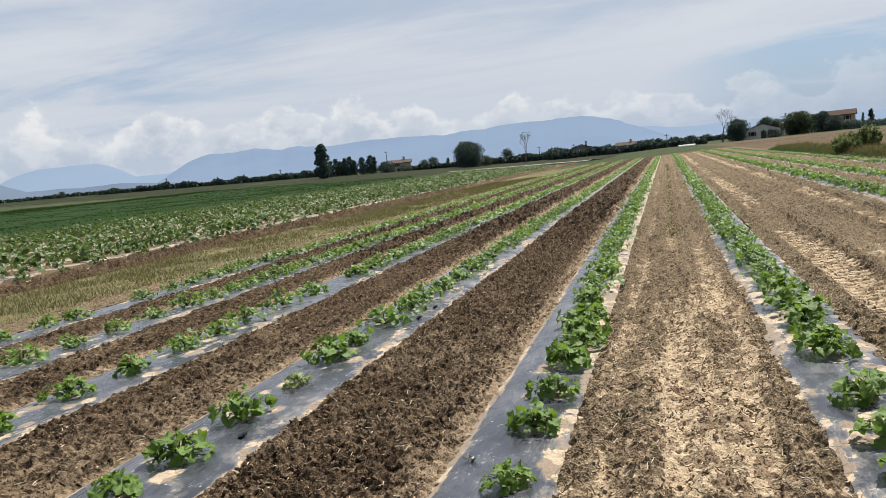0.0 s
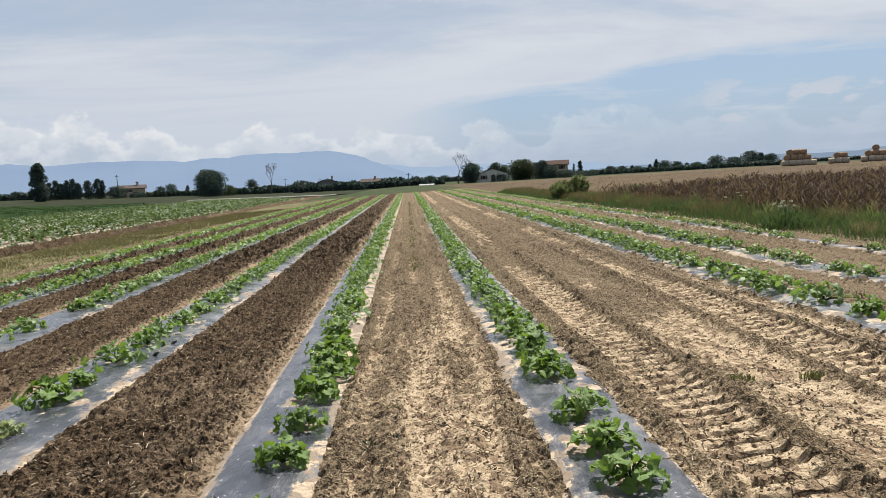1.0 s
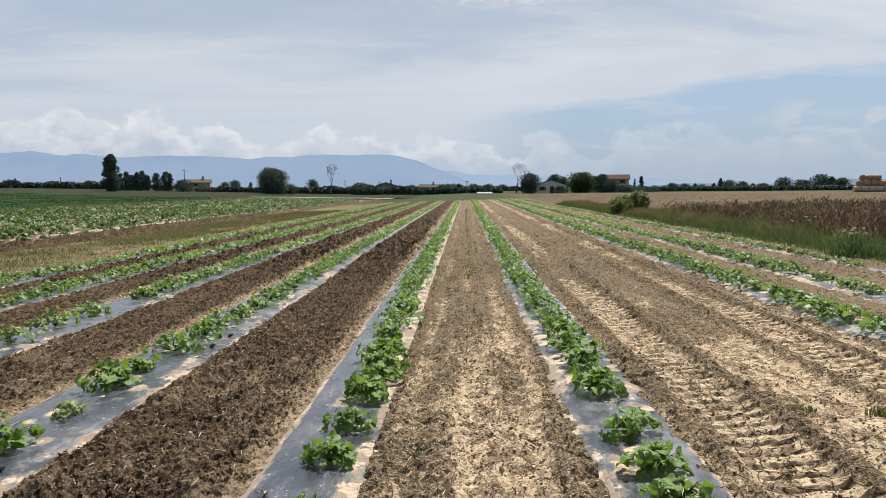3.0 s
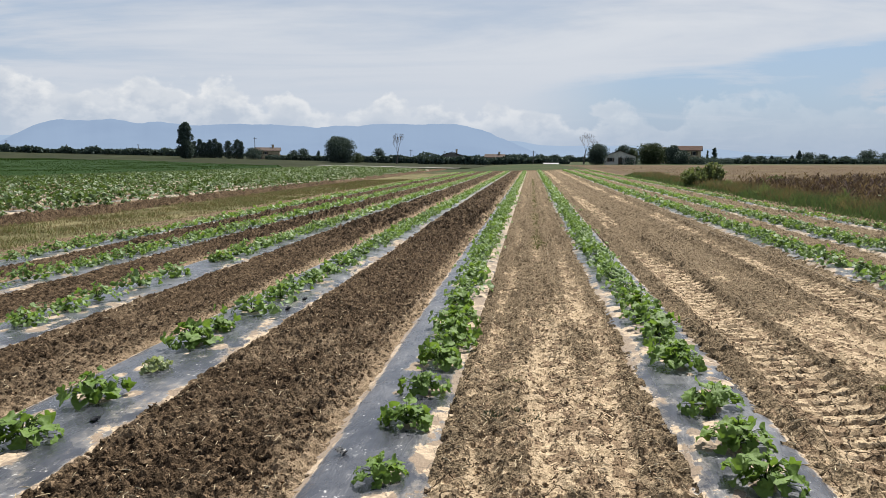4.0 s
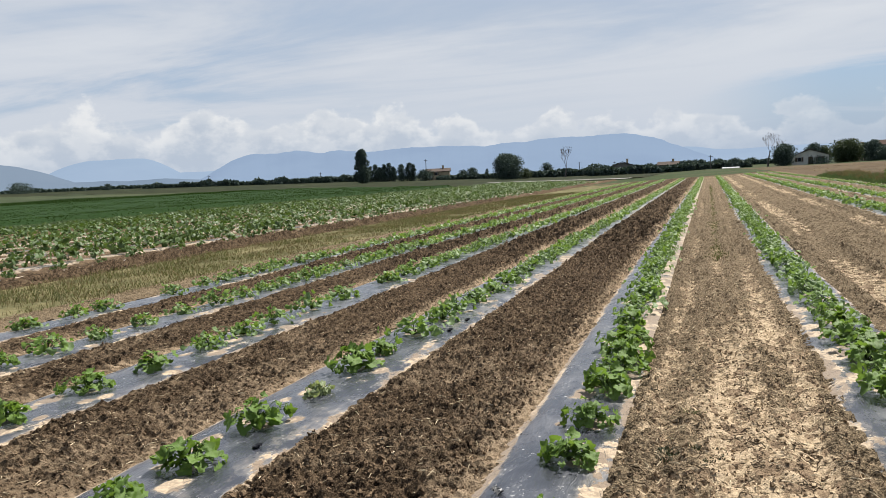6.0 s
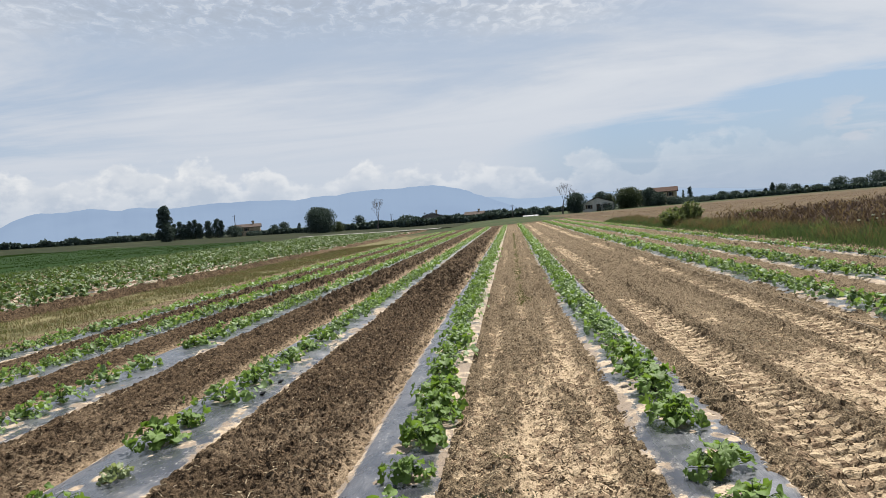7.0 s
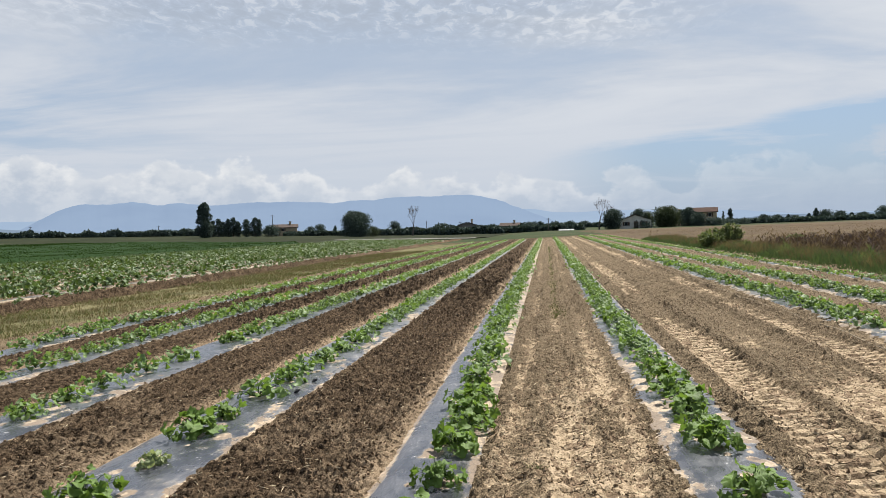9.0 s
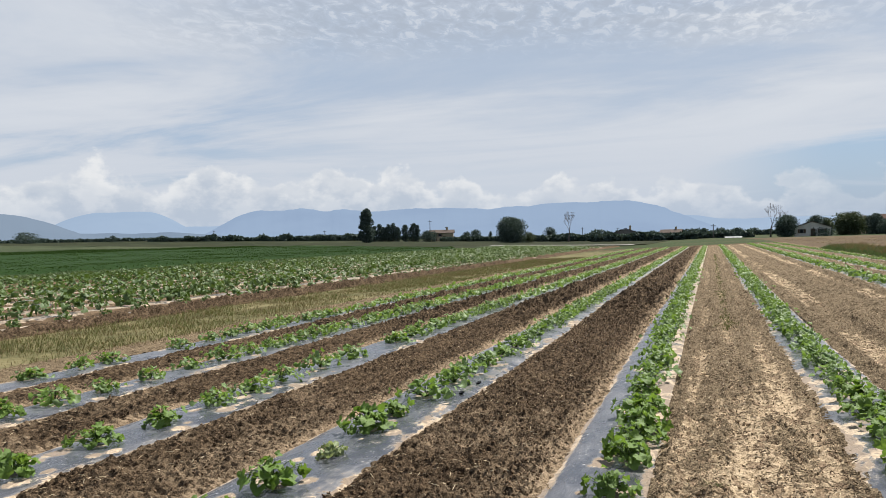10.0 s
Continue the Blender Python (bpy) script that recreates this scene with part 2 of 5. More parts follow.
def warped(k, p, scale, amount):
    """The place shifted by noise, for crooked cracks and plates."""
    nz = k.add("ShaderNodeTexNoise")
    k.l.new(p, nz.inputs["Vector"])
    nz.inputs["Scale"].default_value = scale
    sc = k.add("ShaderNodeVectorMath", operation="SCALE")
    k.l.new(nz.outputs["Color"], sc.inputs[0])
    sc.inputs["Scale"].default_value = amount
    warp = k.add("ShaderNodeVectorMath", operation="ADD")
    k.l.new(p, warp.inputs[0])
    k.l.new(sc.outputs[0], warp.inputs[1])
    return warp.outputs[0]


def fill_dry(k, b, p):
    big, mid = k.noise(k.mapped(p, (5.0, 0.35, 1)), 1.0, 4, 0.6), k.noise(k.mapped(p, (1, 0.6, 1)), 5, 5, 0.68)
    sml, fin, dots = k.noise(p, 16, 5, 0.7), k.noise(p, 85, 4, 0.7), k.noise(k.mapped(p, (1, 1, 1), (3, 7, 0)), 38, 3, 0.6)
    crumb_and_shade = attr(k, "crumb_and_shade")
    # pale crust, smooth brown plates pressed into it, loose dark crumbs, whose tone also stands for shade far off
    crust = k.mix(k.step(sml, 0.34, 0.62), (0.235, 0.174, 0.109), (0.440, 0.343, 0.228))
    plate_n = k.noise(k.mapped(p, (1.5, 0.75, 1), (11, 5, 0)), 6.5, 2, 0.45)
    plate = k.step(k.math("ADD", plate_n, k.math("MULTIPLY", big, 0.25)), 0.665, 0.69)
    plate_c = k.mix(k.step(fin, 0.38, 0.62), (0.165, 0.117, 0.075), (0.238, 0.172, 0.112))
    loose = k.mix(k.step(fin, 0.36, 0.64), (0.045, 0.0330, 0.0210), (0.228, 0.172, 0.109))
    c = k.mix(plate, crust, plate_c)
    s = k.math("ADD", k.math("MULTIPLY", crumb_and_shade, 0.95), k.math("ADD", k.math("MULTIPLY", big, 0.22), k.math("ADD", k.math("MULTIPLY", mid, 0.62), k.math("MULTIPLY", sml, 1.0))))
    rough_ = k.step(s, 1.30, 1.43)
    c = k.mix(rough_, c, loose)
    c = k.mix(k.math("MULTIPLY", k.step(dots, 0.62, 0.68), 0.75), c, (0.070, 0.047, 0.030))
    c = k.mix(k.math("MULTIPLY", k.step(fin, 0.60, 0.70), k.step(rough_, 0.0, 1.0, 0.6, 0.30)), c, (0.56, 0.45, 0.31))
    cr = k.voronoi(warped(k, p, 9.0, 0.14), 6.0, "DISTANCE_TO_EDGE")
    crack = k.math("MULTIPLY", k.step(cr, 0.004, k.math("MULTIPLY", mid, 0.060), 1.0, 0.0), k.step(k.math("ADD", big, k.math("MULTIPLY", mid, 0.4)), 0.56, 0.70))
    crack = k.math("MULTIPLY", crack, k.math("SUBTRACT", 1.0, k.math("MULTIPLY", rough_, 0.7)))
    c = k.mix(k.math("MULTIPLY", crack, 0.85), c, (0.045, 0.031, 0.020))
    k.l.new(c, b.inputs["Base Color"])
    h = k.math("SUBTRACT", k.math("ADD", k.math("MULTIPLY", sml, 0.9), k.math("ADD", k.math("MULTIPLY", fin, 0.5), k.math("MULTIPLY", dots, 0.5))), k.math("ADD", k.math("MULTIPLY", crack, 0.9), k.math("MULTIPLY", plate, 0.25)))
    bump(k, b, h, 1.0, 0.026)
    b.inputs["Roughness"].default_value = 0.95
    b.inputs["Specular IOR Level"].default_value = 0.05


def fill_film(k, b, p):
    big, mid, sml, fin = k.noise(p, 1.8, 3, 0.55), k.noise(k.mapped(p, (1, 0.55, 1)), 9, 5, 0.62), k.noise(p, 34, 5, 0.68), k.noise(p, 120, 3, 0.6)
    wr = k.noise(k.mapped(p, (26, 5, 10), rot=(0, 0, 0.25)), 1.0, 4, 0.55, 1.4)
    dust = k.step(k.math("ADD", k.math("MULTIPLY", big, 0.6), k.math("MULTIPLY", mid, 0.4)), 0.38, 0.66)
    lay = k.math("ADD", k.math("MULTIPLY", attr(k, "edge"), 0.66), k.math("ADD", k.math("MULTIPLY", mid, 0.56), k.math("MULTIPLY", sml, 0.16)))
    soil = k.step(lay, 0.665, 0.680)
    rim = k.math("MULTIPLY", k.step(lay, 0.56, 0.68), 0.35)
    c = k.mix(dust, (0.015, 0.0165, 0.023), (0.052, 0.054, 0.064))
    c = k.mix(rim, c, (0.24, 0.205, 0.16))
    c = k.mix(k.math("MULTIPLY", k.math("MULTIPLY", k.step(sml, 0.60, 0.63), k.step(mid, 0.50, 0.60)), 0.8), c, (0.464, 0.456, 0.44))
    mud = k.step(k.noise(k.mapped(p, (1, 0.7, 1), (4, 2, 0)), 7.0, 2, 0.4), 0.47, 0.50)
    earth = k.mix(mud, k.mix(k.step(sml, 0.36, 0.62), (0.200, 0.148, 0.096), (0.370, 0.285, 0.190)), k.mix(k.step(fin, 0.4, 0.6), (0.125, 0.089, 0.058), (0.185, 0.135, 0.089)))
    split = k.voronoi(warped(k, p, 9.0, 0.12), 7.0, "DISTANCE_TO_EDGE")
    gap_ = k.math("MULTIPLY", k.step(split, 0.006, 0.030, 1.0, 0.0), k.step(mid, 0.44, 0.52))
    earth = k.mix(k.math("MULTIPLY", gap_, 0.85), earth, (0.040, 0.028, 0.019))
    c = k.mix(soil, c, earth)
    k.l.new(c, b.inputs["Base Color"])
    r = k.math("ADD", k.math("MULTIPLY", dust, 0.20), 0.20)
    k.l.new(k.math("MAXIMUM", r, k.math("MULTIPLY", soil, 0.95)), b.inputs["Roughness"])
    b.inputs["Specular IOR Level"].default_value = 0.8
    b.inputs["Sheen Weight"].default_value, b.inputs["Sheen Roughness"].default_value = 0.28, 0.30
    h = k.math("ADD", k.math("ADD", k.math("MULTIPLY", wr, 1.0), k.math("MULTIPLY", mid, 0.3)), k.math("MULTIPLY", soil, 0.55))
    bump(k, b, h, 0.40, 0.02)


def leaf_material(name, dark, light, trans=0.35, rough=0.42, vary=0.25, spec=0.35, grey=0.0):
    mat = bpy.data.materials.new(name)
    mat.use_nodes = True
    k = Nodes(mat.node_tree)
    b = k.n["Principled BSDF"]
    out = k.n["Material Output"]
    p = k.add("ShaderNodeTexCoord").outputs["Object"]
    isl = k.add("ShaderNodeNewGeometry").outputs["Random Per Island"]
    rnd = k.add("ShaderNodeObjectInfo").outputs["Random"]
    n = k.noise(p, 30, 3)
    f = k.math("ADD", k.math("MULTIPLY", isl, 0.6), k.math("ADD", k.math("MULTIPLY", n, 0.3), k.math("MULTIPLY", rnd, vary)), clamp=True)
    c = k.mix(f, dark, light)
    if grey:
        c = k.mix(k.math("MULTIPLY", k.step(k.math("FRACT", k.math("MULTIPLY", isl, 17.3)), 0.60, 0.75), grey), c, (0.185, 0.250, 0.135))
    k.l.new(c, b.inputs["Base Color"])
    bump(k, b, k.noise(p, 55, 3, 0.6), 0.3, 0.010)
    b.inputs["Roughness"].default_value = rough
    b.inputs["Specular IOR Level"].default_value = spec
    tr = k.add("ShaderNodeBsdfTranslucent")
    k.l.new(k.mix(0.5, c, (light[0] * 1.5, light[1] * 1.5, light[2] * 0.8)), tr.inputs["Color"])
    mx = k.add("ShaderNodeMixShader")
    mx.inputs[0].default_value = trans
    k.l.new(b.outputs[0], mx.inputs[1])
    k.l.new(tr.outputs[0], mx.inputs[2])
    k.l.new(mx.outputs[0], out.inputs["Surface"])
    return mat


def two_tone(a, c, scale, rough=0.9, fine=6.0, bumps=0.3, stretch=(1, 1, 1)):
    def fill(k, b, p):
        q = k.mapped(p, stretch)
        n1, n2 = k.noise(q, scale, 4), k.noise(q, scale * fine, 4, 0.6)
        f = k.step(k.math("ADD", k.math("MULTIPLY", n1, 0.55), k.math("MULTIPLY", n2, 0.45)), 0.36, 0.64)
        k.l.new(k.mix(f, a, c), b.inputs["Base Color"])
        b.inputs["Roughness"].default_value = rough
        bump(k, b, n2, bumps, 0.3 / (scale * fine))
    return fill


def fill_ground(k, b, p):
    sep = k.add("ShaderNodeSeparateXYZ")
    k.l.new(p, sep.inputs[0])
    band = k.noise(k.mapped(p, (0.012, 0.05, 1), rot=(0, 0, 0.1)), 1.0, 4, 0.6)
    n, f = k.noise(p, 0.25, 5, 0.6), k.noise(p, 3.0, 5, 0.65)
    green = k.mix(k.step(f, 0.35, 0.65), (0.013, 0.026, 0.0075), (0.033, 0.048, 0.015))
    olive = k.mix(k.step(f, 0.35, 0.65), (0.027, 0.031, 0.013), (0.058, 0.053, 0.028))
    c = k.mix(k.step(k.math("ADD", k.math("MULTIPLY", band, 0.6), k.math("MULTIPLY", n, 0.4)), 0.47, 0.58), green, olive)
    k.l.new(c, b.inputs["Base Color"])
    bump(k, b, f, 0.5, 0.1)


def fill_straw(k, b, p):
    n, f = k.noise(p, 0.22, 4, 0.6), k.noise(k.mapped(p, (6, 1.5, 1)), 1.0, 5, 0.65)
    c = k.mix(k.step(f, 0.35, 0.65), (0.050, 0.034, 0.020), (0.084, 0.058, 0.034))
    c = k.mix(k.math("MULTIPLY", k.step(n, 0.5, 0.7), 0.5), c, (0.13, 0.105, 0.05))
    k.l.new(c, b.inputs["Base Color"])
    bump(k, b, f, 0.6, 0.1)


def fill_hazy_mountain(low, high):
    """Plain distant backdrop; the haze of many kilometres of bright air is put into its glowing colour."""
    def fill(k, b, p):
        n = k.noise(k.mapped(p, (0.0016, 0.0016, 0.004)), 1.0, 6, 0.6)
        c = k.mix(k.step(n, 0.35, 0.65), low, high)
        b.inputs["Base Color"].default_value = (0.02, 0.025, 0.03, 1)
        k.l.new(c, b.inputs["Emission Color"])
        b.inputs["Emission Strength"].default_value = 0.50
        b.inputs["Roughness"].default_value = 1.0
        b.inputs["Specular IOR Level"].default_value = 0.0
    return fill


M = {
    "tilled": material("tilled_soil", fill_tilled),
    "dry": material("dry_soil", fill_dry),
    "film": material("mulch_film", fill_film),
    "ground": material("far_fields", fill_ground),
    "straw": material("straw_field", fill_straw),
    "fallow": material("fallow_field", two_tone((0.010, 0.015, 0.006), (0.024, 0.026, 0.011), 0.12, 0.95, 9, 0.2, (1, 0.4, 1))),
    "turf": material("dry_turf", two_tone((0.052, 0.052, 0.021), (0.140, 0.120, 0.062), 0.7, 0.95, 9, 0.6)),
    "clod": material("soil_clod", two_tone((0.055, 0.037, 0.0235), (0.185, 0.130, 0.082), 12, 0.97, 9, 0.6)),
    "clod_dry": material("dry_clod", two_tone((0.075, 0.052, 0.033), (0.27, 0.200, 0.130), 9, 0.97, 9, 0.6)),
    "chaff": material("straw_bits", two_tone((0.32, 0.248, 0.152), (0.496, 0.416, 0.288), 8, 0.8)),
    "leaf": leaf_material("melon_leaf", (0.024, 0.060, 0.008), (0.150, 0.238, 0.046), 0.34, 0.50, 0.2, 0.26, 0.5),
    "leaf_pale": leaf_material("wilted_leaf", (0.104, 0.144, 0.056), (0.224, 0.264, 0.128)),
    "stem": leaf_material("melon_stem", (0.036, 0.068, 0.018), (0.075, 0.115, 0.036), 0.1, 0.6, 0.25, 0.1),
    "leaf_big": leaf_material("squash_leaf", (0.014, 0.038, 0.006), (0.080, 0.126, 0.028), 0.26, 0.52, 0.2, 0.24, 0.3),
    "grass": leaf_material("green_grass", (0.026, 0.050, 0.018), (0.085, 0.124, 0.050), 0.25, 0.8, 0.25, 0.1),
    "weed": leaf_material("olive_weed", (0.048, 0.0544, 0.0192), (0.112, 0.118, 0.0496), 0.3, 0.8, 0.25, 0.12),
    "grass_dry": leaf_material("dry_grass", (0.058, 0.047, 0.024), (0.165, 0.130, 0.075), 0.25, 0.85, 0.25, 0.08),
    "chaff_grass": leaf_material("bleached_grass", (0.11, 0.092, 0.055), (0.27, 0.225, 0.145), 0.25, 0.85, 0.25, 0.08),
    "straw_grass": leaf_material("golden_grass", (0.066, 0.046, 0.028), (0.135, 0.096, 0.058), 0.2, 0.9, 0.25, 0.05),
    "stalk": leaf_material("dead_stalk", (0.028, 0.019, 0.017), (0.135, 0.094, 0.076), 0.1, 0.9, 0.25, 0.1),
    "stalk_pale": leaf_material("pale_stalk", (0.07, 0.051, 0.033), (0.175, 0.128, 0.083), 0.2, 0.9, 0.25, 0.06),
    "meadow": material("dull_meadow", two_tone((0.024, 0.034, 0.016), (0.050, 0.058, 0.030), 0.05, 0.95, 12, 0.4)),
    "weed_pale": leaf_material("pale_weed", (0.040, 0.065, 0.030), (0.110, 0.150, 0.075), 0.25, 0.8, 0.25, 0.15),
    "lucerne": leaf_material("lucerne", (0.010, 0.026, 0.007), (0.026, 0.052, 0.014), 0.12, 0.9, 0.25, 0.06),
    "lucerne_tip": leaf_material("lucerne_tips", (0.013, 0.032, 0.009), (0.042, 0.078, 0.020), 0.15, 0.9, 0.25, 0.06),
    # far trees: a bluish lift for distance haze is mixed into the leaf colour
    "tree": leaf_material("hazy_tree_leaf", (0.030, 0.046, 0.042), (0.072, 0.100, 0.086), 0.12, 0.7, 0.25, 0.1),
    "tree_light": leaf_material("light_tree_leaf", (0.028, 0.0416, 0.0224), (0.072, 0.092, 0.048), 0.15, 0.7, 0.25, 0.15),
    "shrub": leaf_material("shrub_leaf", (0.044, 0.068, 0.0224), (0.150, 0.180, 0.075), 0.3, 0.6, 0.2, 0.15),
    "bark": material("bark", two_tone((0.048, 0.04, 0.0336), (0.12, 0.1, 0.084), 3, 0.95)),
    "dead_wood": material("dead_wood", two_tone((0.08, 0.0704, 0.064), (0.152, 0.132, 0.12), 3, 0.9)),
    "plaster": material("pale_plaster", two_tone((0.56, 0.53, 0.48), (0.70, 0.66, 0.60), 0.8, 0.95)),
    "plaster_warm": material("ochre_plaster", two_tone((0.336, 0.264, 0.176), (0.44, 0.36, 0.248), 0.8, 0.95)),
    "stone": material("stone_wall", two_tone((0.13, 0.12, 0.11), (0.20, 0.185, 0.17), 1.2, 0.95)),
    "tile": material("roof_tile", two_tone((0.042, 0.026, 0.020), (0.066, 0.040, 0.031), 0.9, 0.9)),
    "tile_old": material("old_roof_tile", two_tone((0.055, 0.044, 0.039), (0.09, 0.070, 0.060), 0.9, 0.9)),
    "dark": material("dark_opening", two_tone((0.016, 0.0176, 0.0208), (0.028, 0.0288, 0.032), 1.0, 0.3)),
    "shutter": material("shutter", two_tone((0.08, 0.056, 0.04), (0.12, 0.088, 0.064), 2.0, 0.6)),
    "white": material("white_sheet", two_tone((0.33, 0.335, 0.34), (0.42, 0.425, 0.43), 0.5, 0.5)),
    "bale": material("straw_bale", two_tone((0.2, 0.124, 0.072), (0.336, 0.228, 0.144), 2.5, 0.9, 9, 0.7)),
    "bale_pale": material("pale_bale", two_tone((0.336, 0.268, 0.192), (0.48, 0.416, 0.336), 2.0, 0.9, 6, 0.6)),
    "bale_end": material("netted_bale", two_tone((0.24, 0.176, 0.112), (0.352, 0.272, 0.184), 2.5, 0.8, 9, 0.5)),
    "gravel": material("gravel_track", two_tone((0.19, 0.18, 0.165), (0.26, 0.25, 0.23), 0.7, 0.95)),
    "white_cord": material("pale_hose", two_tone((0.20, 0.165, 0.12), (0.30, 0.25, 0.185), 6, 0.7)),
    "weed_dark": leaf_material("dried_weed", (0.028, 0.0336, 0.0176), (0.068, 0.0736, 0.04), 0.1, 0.8),
    "petal": leaf_material("white_petal", (0.24, 0.25, 0.22), (0.36, 0.37, 0.34), 0.3, 0.7),
    "pole": material("pole_wood", two_tone((0.08, 0.072, 0.064), (0.144, 0.132, 0.12), 3, 0.9)),
    # the blue of the air in between is part of these glowing ridge colours
    "mount_far": material("far_ridge", fill_hazy_mountain((0.345, 0.455, 0.62), (0.37, 0.48, 0.64))),
    "mount_mid": material("middle_ridge", fill_hazy_mountain((0.285, 0.385, 0.555), (0.31, 0.415, 0.585))),
    "mount_near": material("near_ridge", fill_hazy_mountain((0.195, 0.265, 0.365), (0.23, 0.30, 0.40))),
}


# ---------------------------------------------------------------- the land
def zones(name, parts, height, mat, attrs=None, smooth=True):
    """One mesh of several sheets laid end to end: parts is a list of (xs, ys)."""
    V, F, A, base = [], [], {key: [] for key in (attrs or {})}, 0
    for xs, ys in parts:
        X, Y = np.meshgrid(xs, ys)
        Z = height(X, Y)
        nx, ny = len(xs), len(ys)
        idx = np.arange(nx * ny).reshape(ny, nx) + base
        F.append(np.stack([idx[:-1, :-1], idx[:-1, 1:], idx[1:, 1:], idx[1:, :-1]], -1).reshape(-1, 4))
        V.append(np.stack([X, Y, Z], -1).reshape(-1, 3))
        for key, fn in (attrs or {}).items():
            A[key].append((fn(X, Y) + 0 * X).ravel())
        base += nx * ny
    me = mesh_from(name, np.concatenate(V), np.concatenate(F), mat, smooth)
    for key, vals in A.items():
        at = me.attributes.new(key, "FLOAT", "POINT")
        at.data.foreach_set("value", np.concatenate(vals).astype(np.float32))
    return me


def two_way(limit, least, rate):
    half = spread_rows(0.0, limit, least, rate)[1:]
    return np.concatenate([-half[::-1], [0.0], half])


FIELD_END = 98.0


def ground_height(x, y):
    sunk = sstep(x, -17.6, -17.0) * (1 - sstep(x, 8.0, 8.3)) * (1 - sstep(y, FIELD_END - 4, FIELD_END)) * sstep(y, -9, -7)
    sunk = np.maximum(sunk, sstep(x, -50.4, -49.6) * (1 - sstep(x, -17.6, -17.0)) * (1 - sstep(y, 138, 144)) * sstep(y, -9, -7))
    return gz(x, y) - 0.16 * sunk + 0.10 * (fbm(x * 0.12, y * 0.12, 3, 3) - 0.5) * sstep(y, 60, 160)


tagged(new("ground", grid("ground", two_way(3000, 0.6, 0.04), np.concatenate([-spread_rows(10, 400, 4, 0.2)[::-1], spread_rows(-9.5, 4700, 1.2, 0.03)]), ground_height, M["ground"])),
       "flat green and olive farmland reaching to the horizon", "ground", kind="structure")

# crop rows: film centre, half width, sideways drift of the far part, plants near the camera, further spacing, plant size
ROWS = {
    "E": dict(x=-9.33, dirt=(0.5, 0.5), hw=0.38, drift=0.0, off=0.0, near=[8.05, 8.95, 9.54, 11.24, 12.24], gap=0.58, size=1.10),
    "D": dict(x=-7.26, dirt=(0.5, 0.5), hw=0.40, drift=0.0, off=0.0, near=[5.86, 6.56, 7.30, 8.14, 9.04, 9.81, 10.51], gap=0.58, size=1.10),
    "C": dict(x=-5.12, dirt=(0.4, 0.5), hw=0.45, drift=0.0, off=0.05, near=[4.17, 5.04, 5.79, 6.74, 7.41, 8.04, 9.07, 10.01, 11.73], gap=0.56, size=1.08),
    "B": dict(x=-2.80, dirt=(0.25, 0.6), hw=0.47, drift=0.02, off=0.02, near=[2.97, 3.54, 4.30, 5.06, 5.87, 6.43, 7.27, 8.04, 8.62, 9.39, 10.15, 10.95, 11.7, 12.38], gap=0.58, size=1.0),
    "A": dict(x=-0.58, young=0.86, dirt=(0.2, 0.95), hw=0.365, drift=-0.06, off=0.10, near=[3.14, 3.90, 4.52, 5.24, 5.75, 6.18, 6.55, 6.90, 7.5, 8.13, 8.7, 9.35], gap=0.52, size=0.92),
    "R1": dict(x=1.34, young=0.92, dirt=(0.6, 0.2), hw=0.36, drift=-0.09, off=0.0, near=[3.15, 3.65, 4.23, 5.19, 5.62, 6.10, 6.45, 6.88, 7.35, 7.86, 8.5, 9.17], gap=0.50, size=0.96),
    "R2": dict(x=4.50, dirt=(0.6, 0.5), hw=0.28, drift=-0.05, off=0.0, near=[5.5, 6.23, 6.97, 7.75, 8.21, 8.6, 9.06, 9.72, 10.3, 10.87], gap=0.55, size=1.0),
    "R3": dict(x=5.82, dirt=(0.7, 0.6), hw=0.24, drift=-0.08, off=0.0, near=[8.25, 8.78, 9.65, 10.30, 11.0, 11.91], gap=0.5, size=0.92),
    "R4": dict(x=7.18, dirt=(0.9, 0.9), hw=0.12, drift=-0.05, off=0.0, near=[8.0, 10.2, 11.4, 12.6], gap=0.6, size=0.68),
}


def row_x(r, y):
    return r["x"] + r["drift"] * sstep(np.asarray(y, float), 4.5, 13.0)


def film_height(r):
    def fn(x, y):
        u = (x - row_x(r, y)) / r["hw"]
        dome = 0.040 * (1 - np.clip(np.abs(u), 0, 1.0) ** 4) - 0.16 * np.clip(np.abs(u) - 1.0, 0, 1)
        wrinkle = 0.012 * (fbm(x * 9, y * 2.2, 41, 3) - 0.5) + 0.010 * (fbm(x * 3, y * 5, 47, 3) - 0.5)
        return gz(x, y) + dome + wrinkle
    return fn


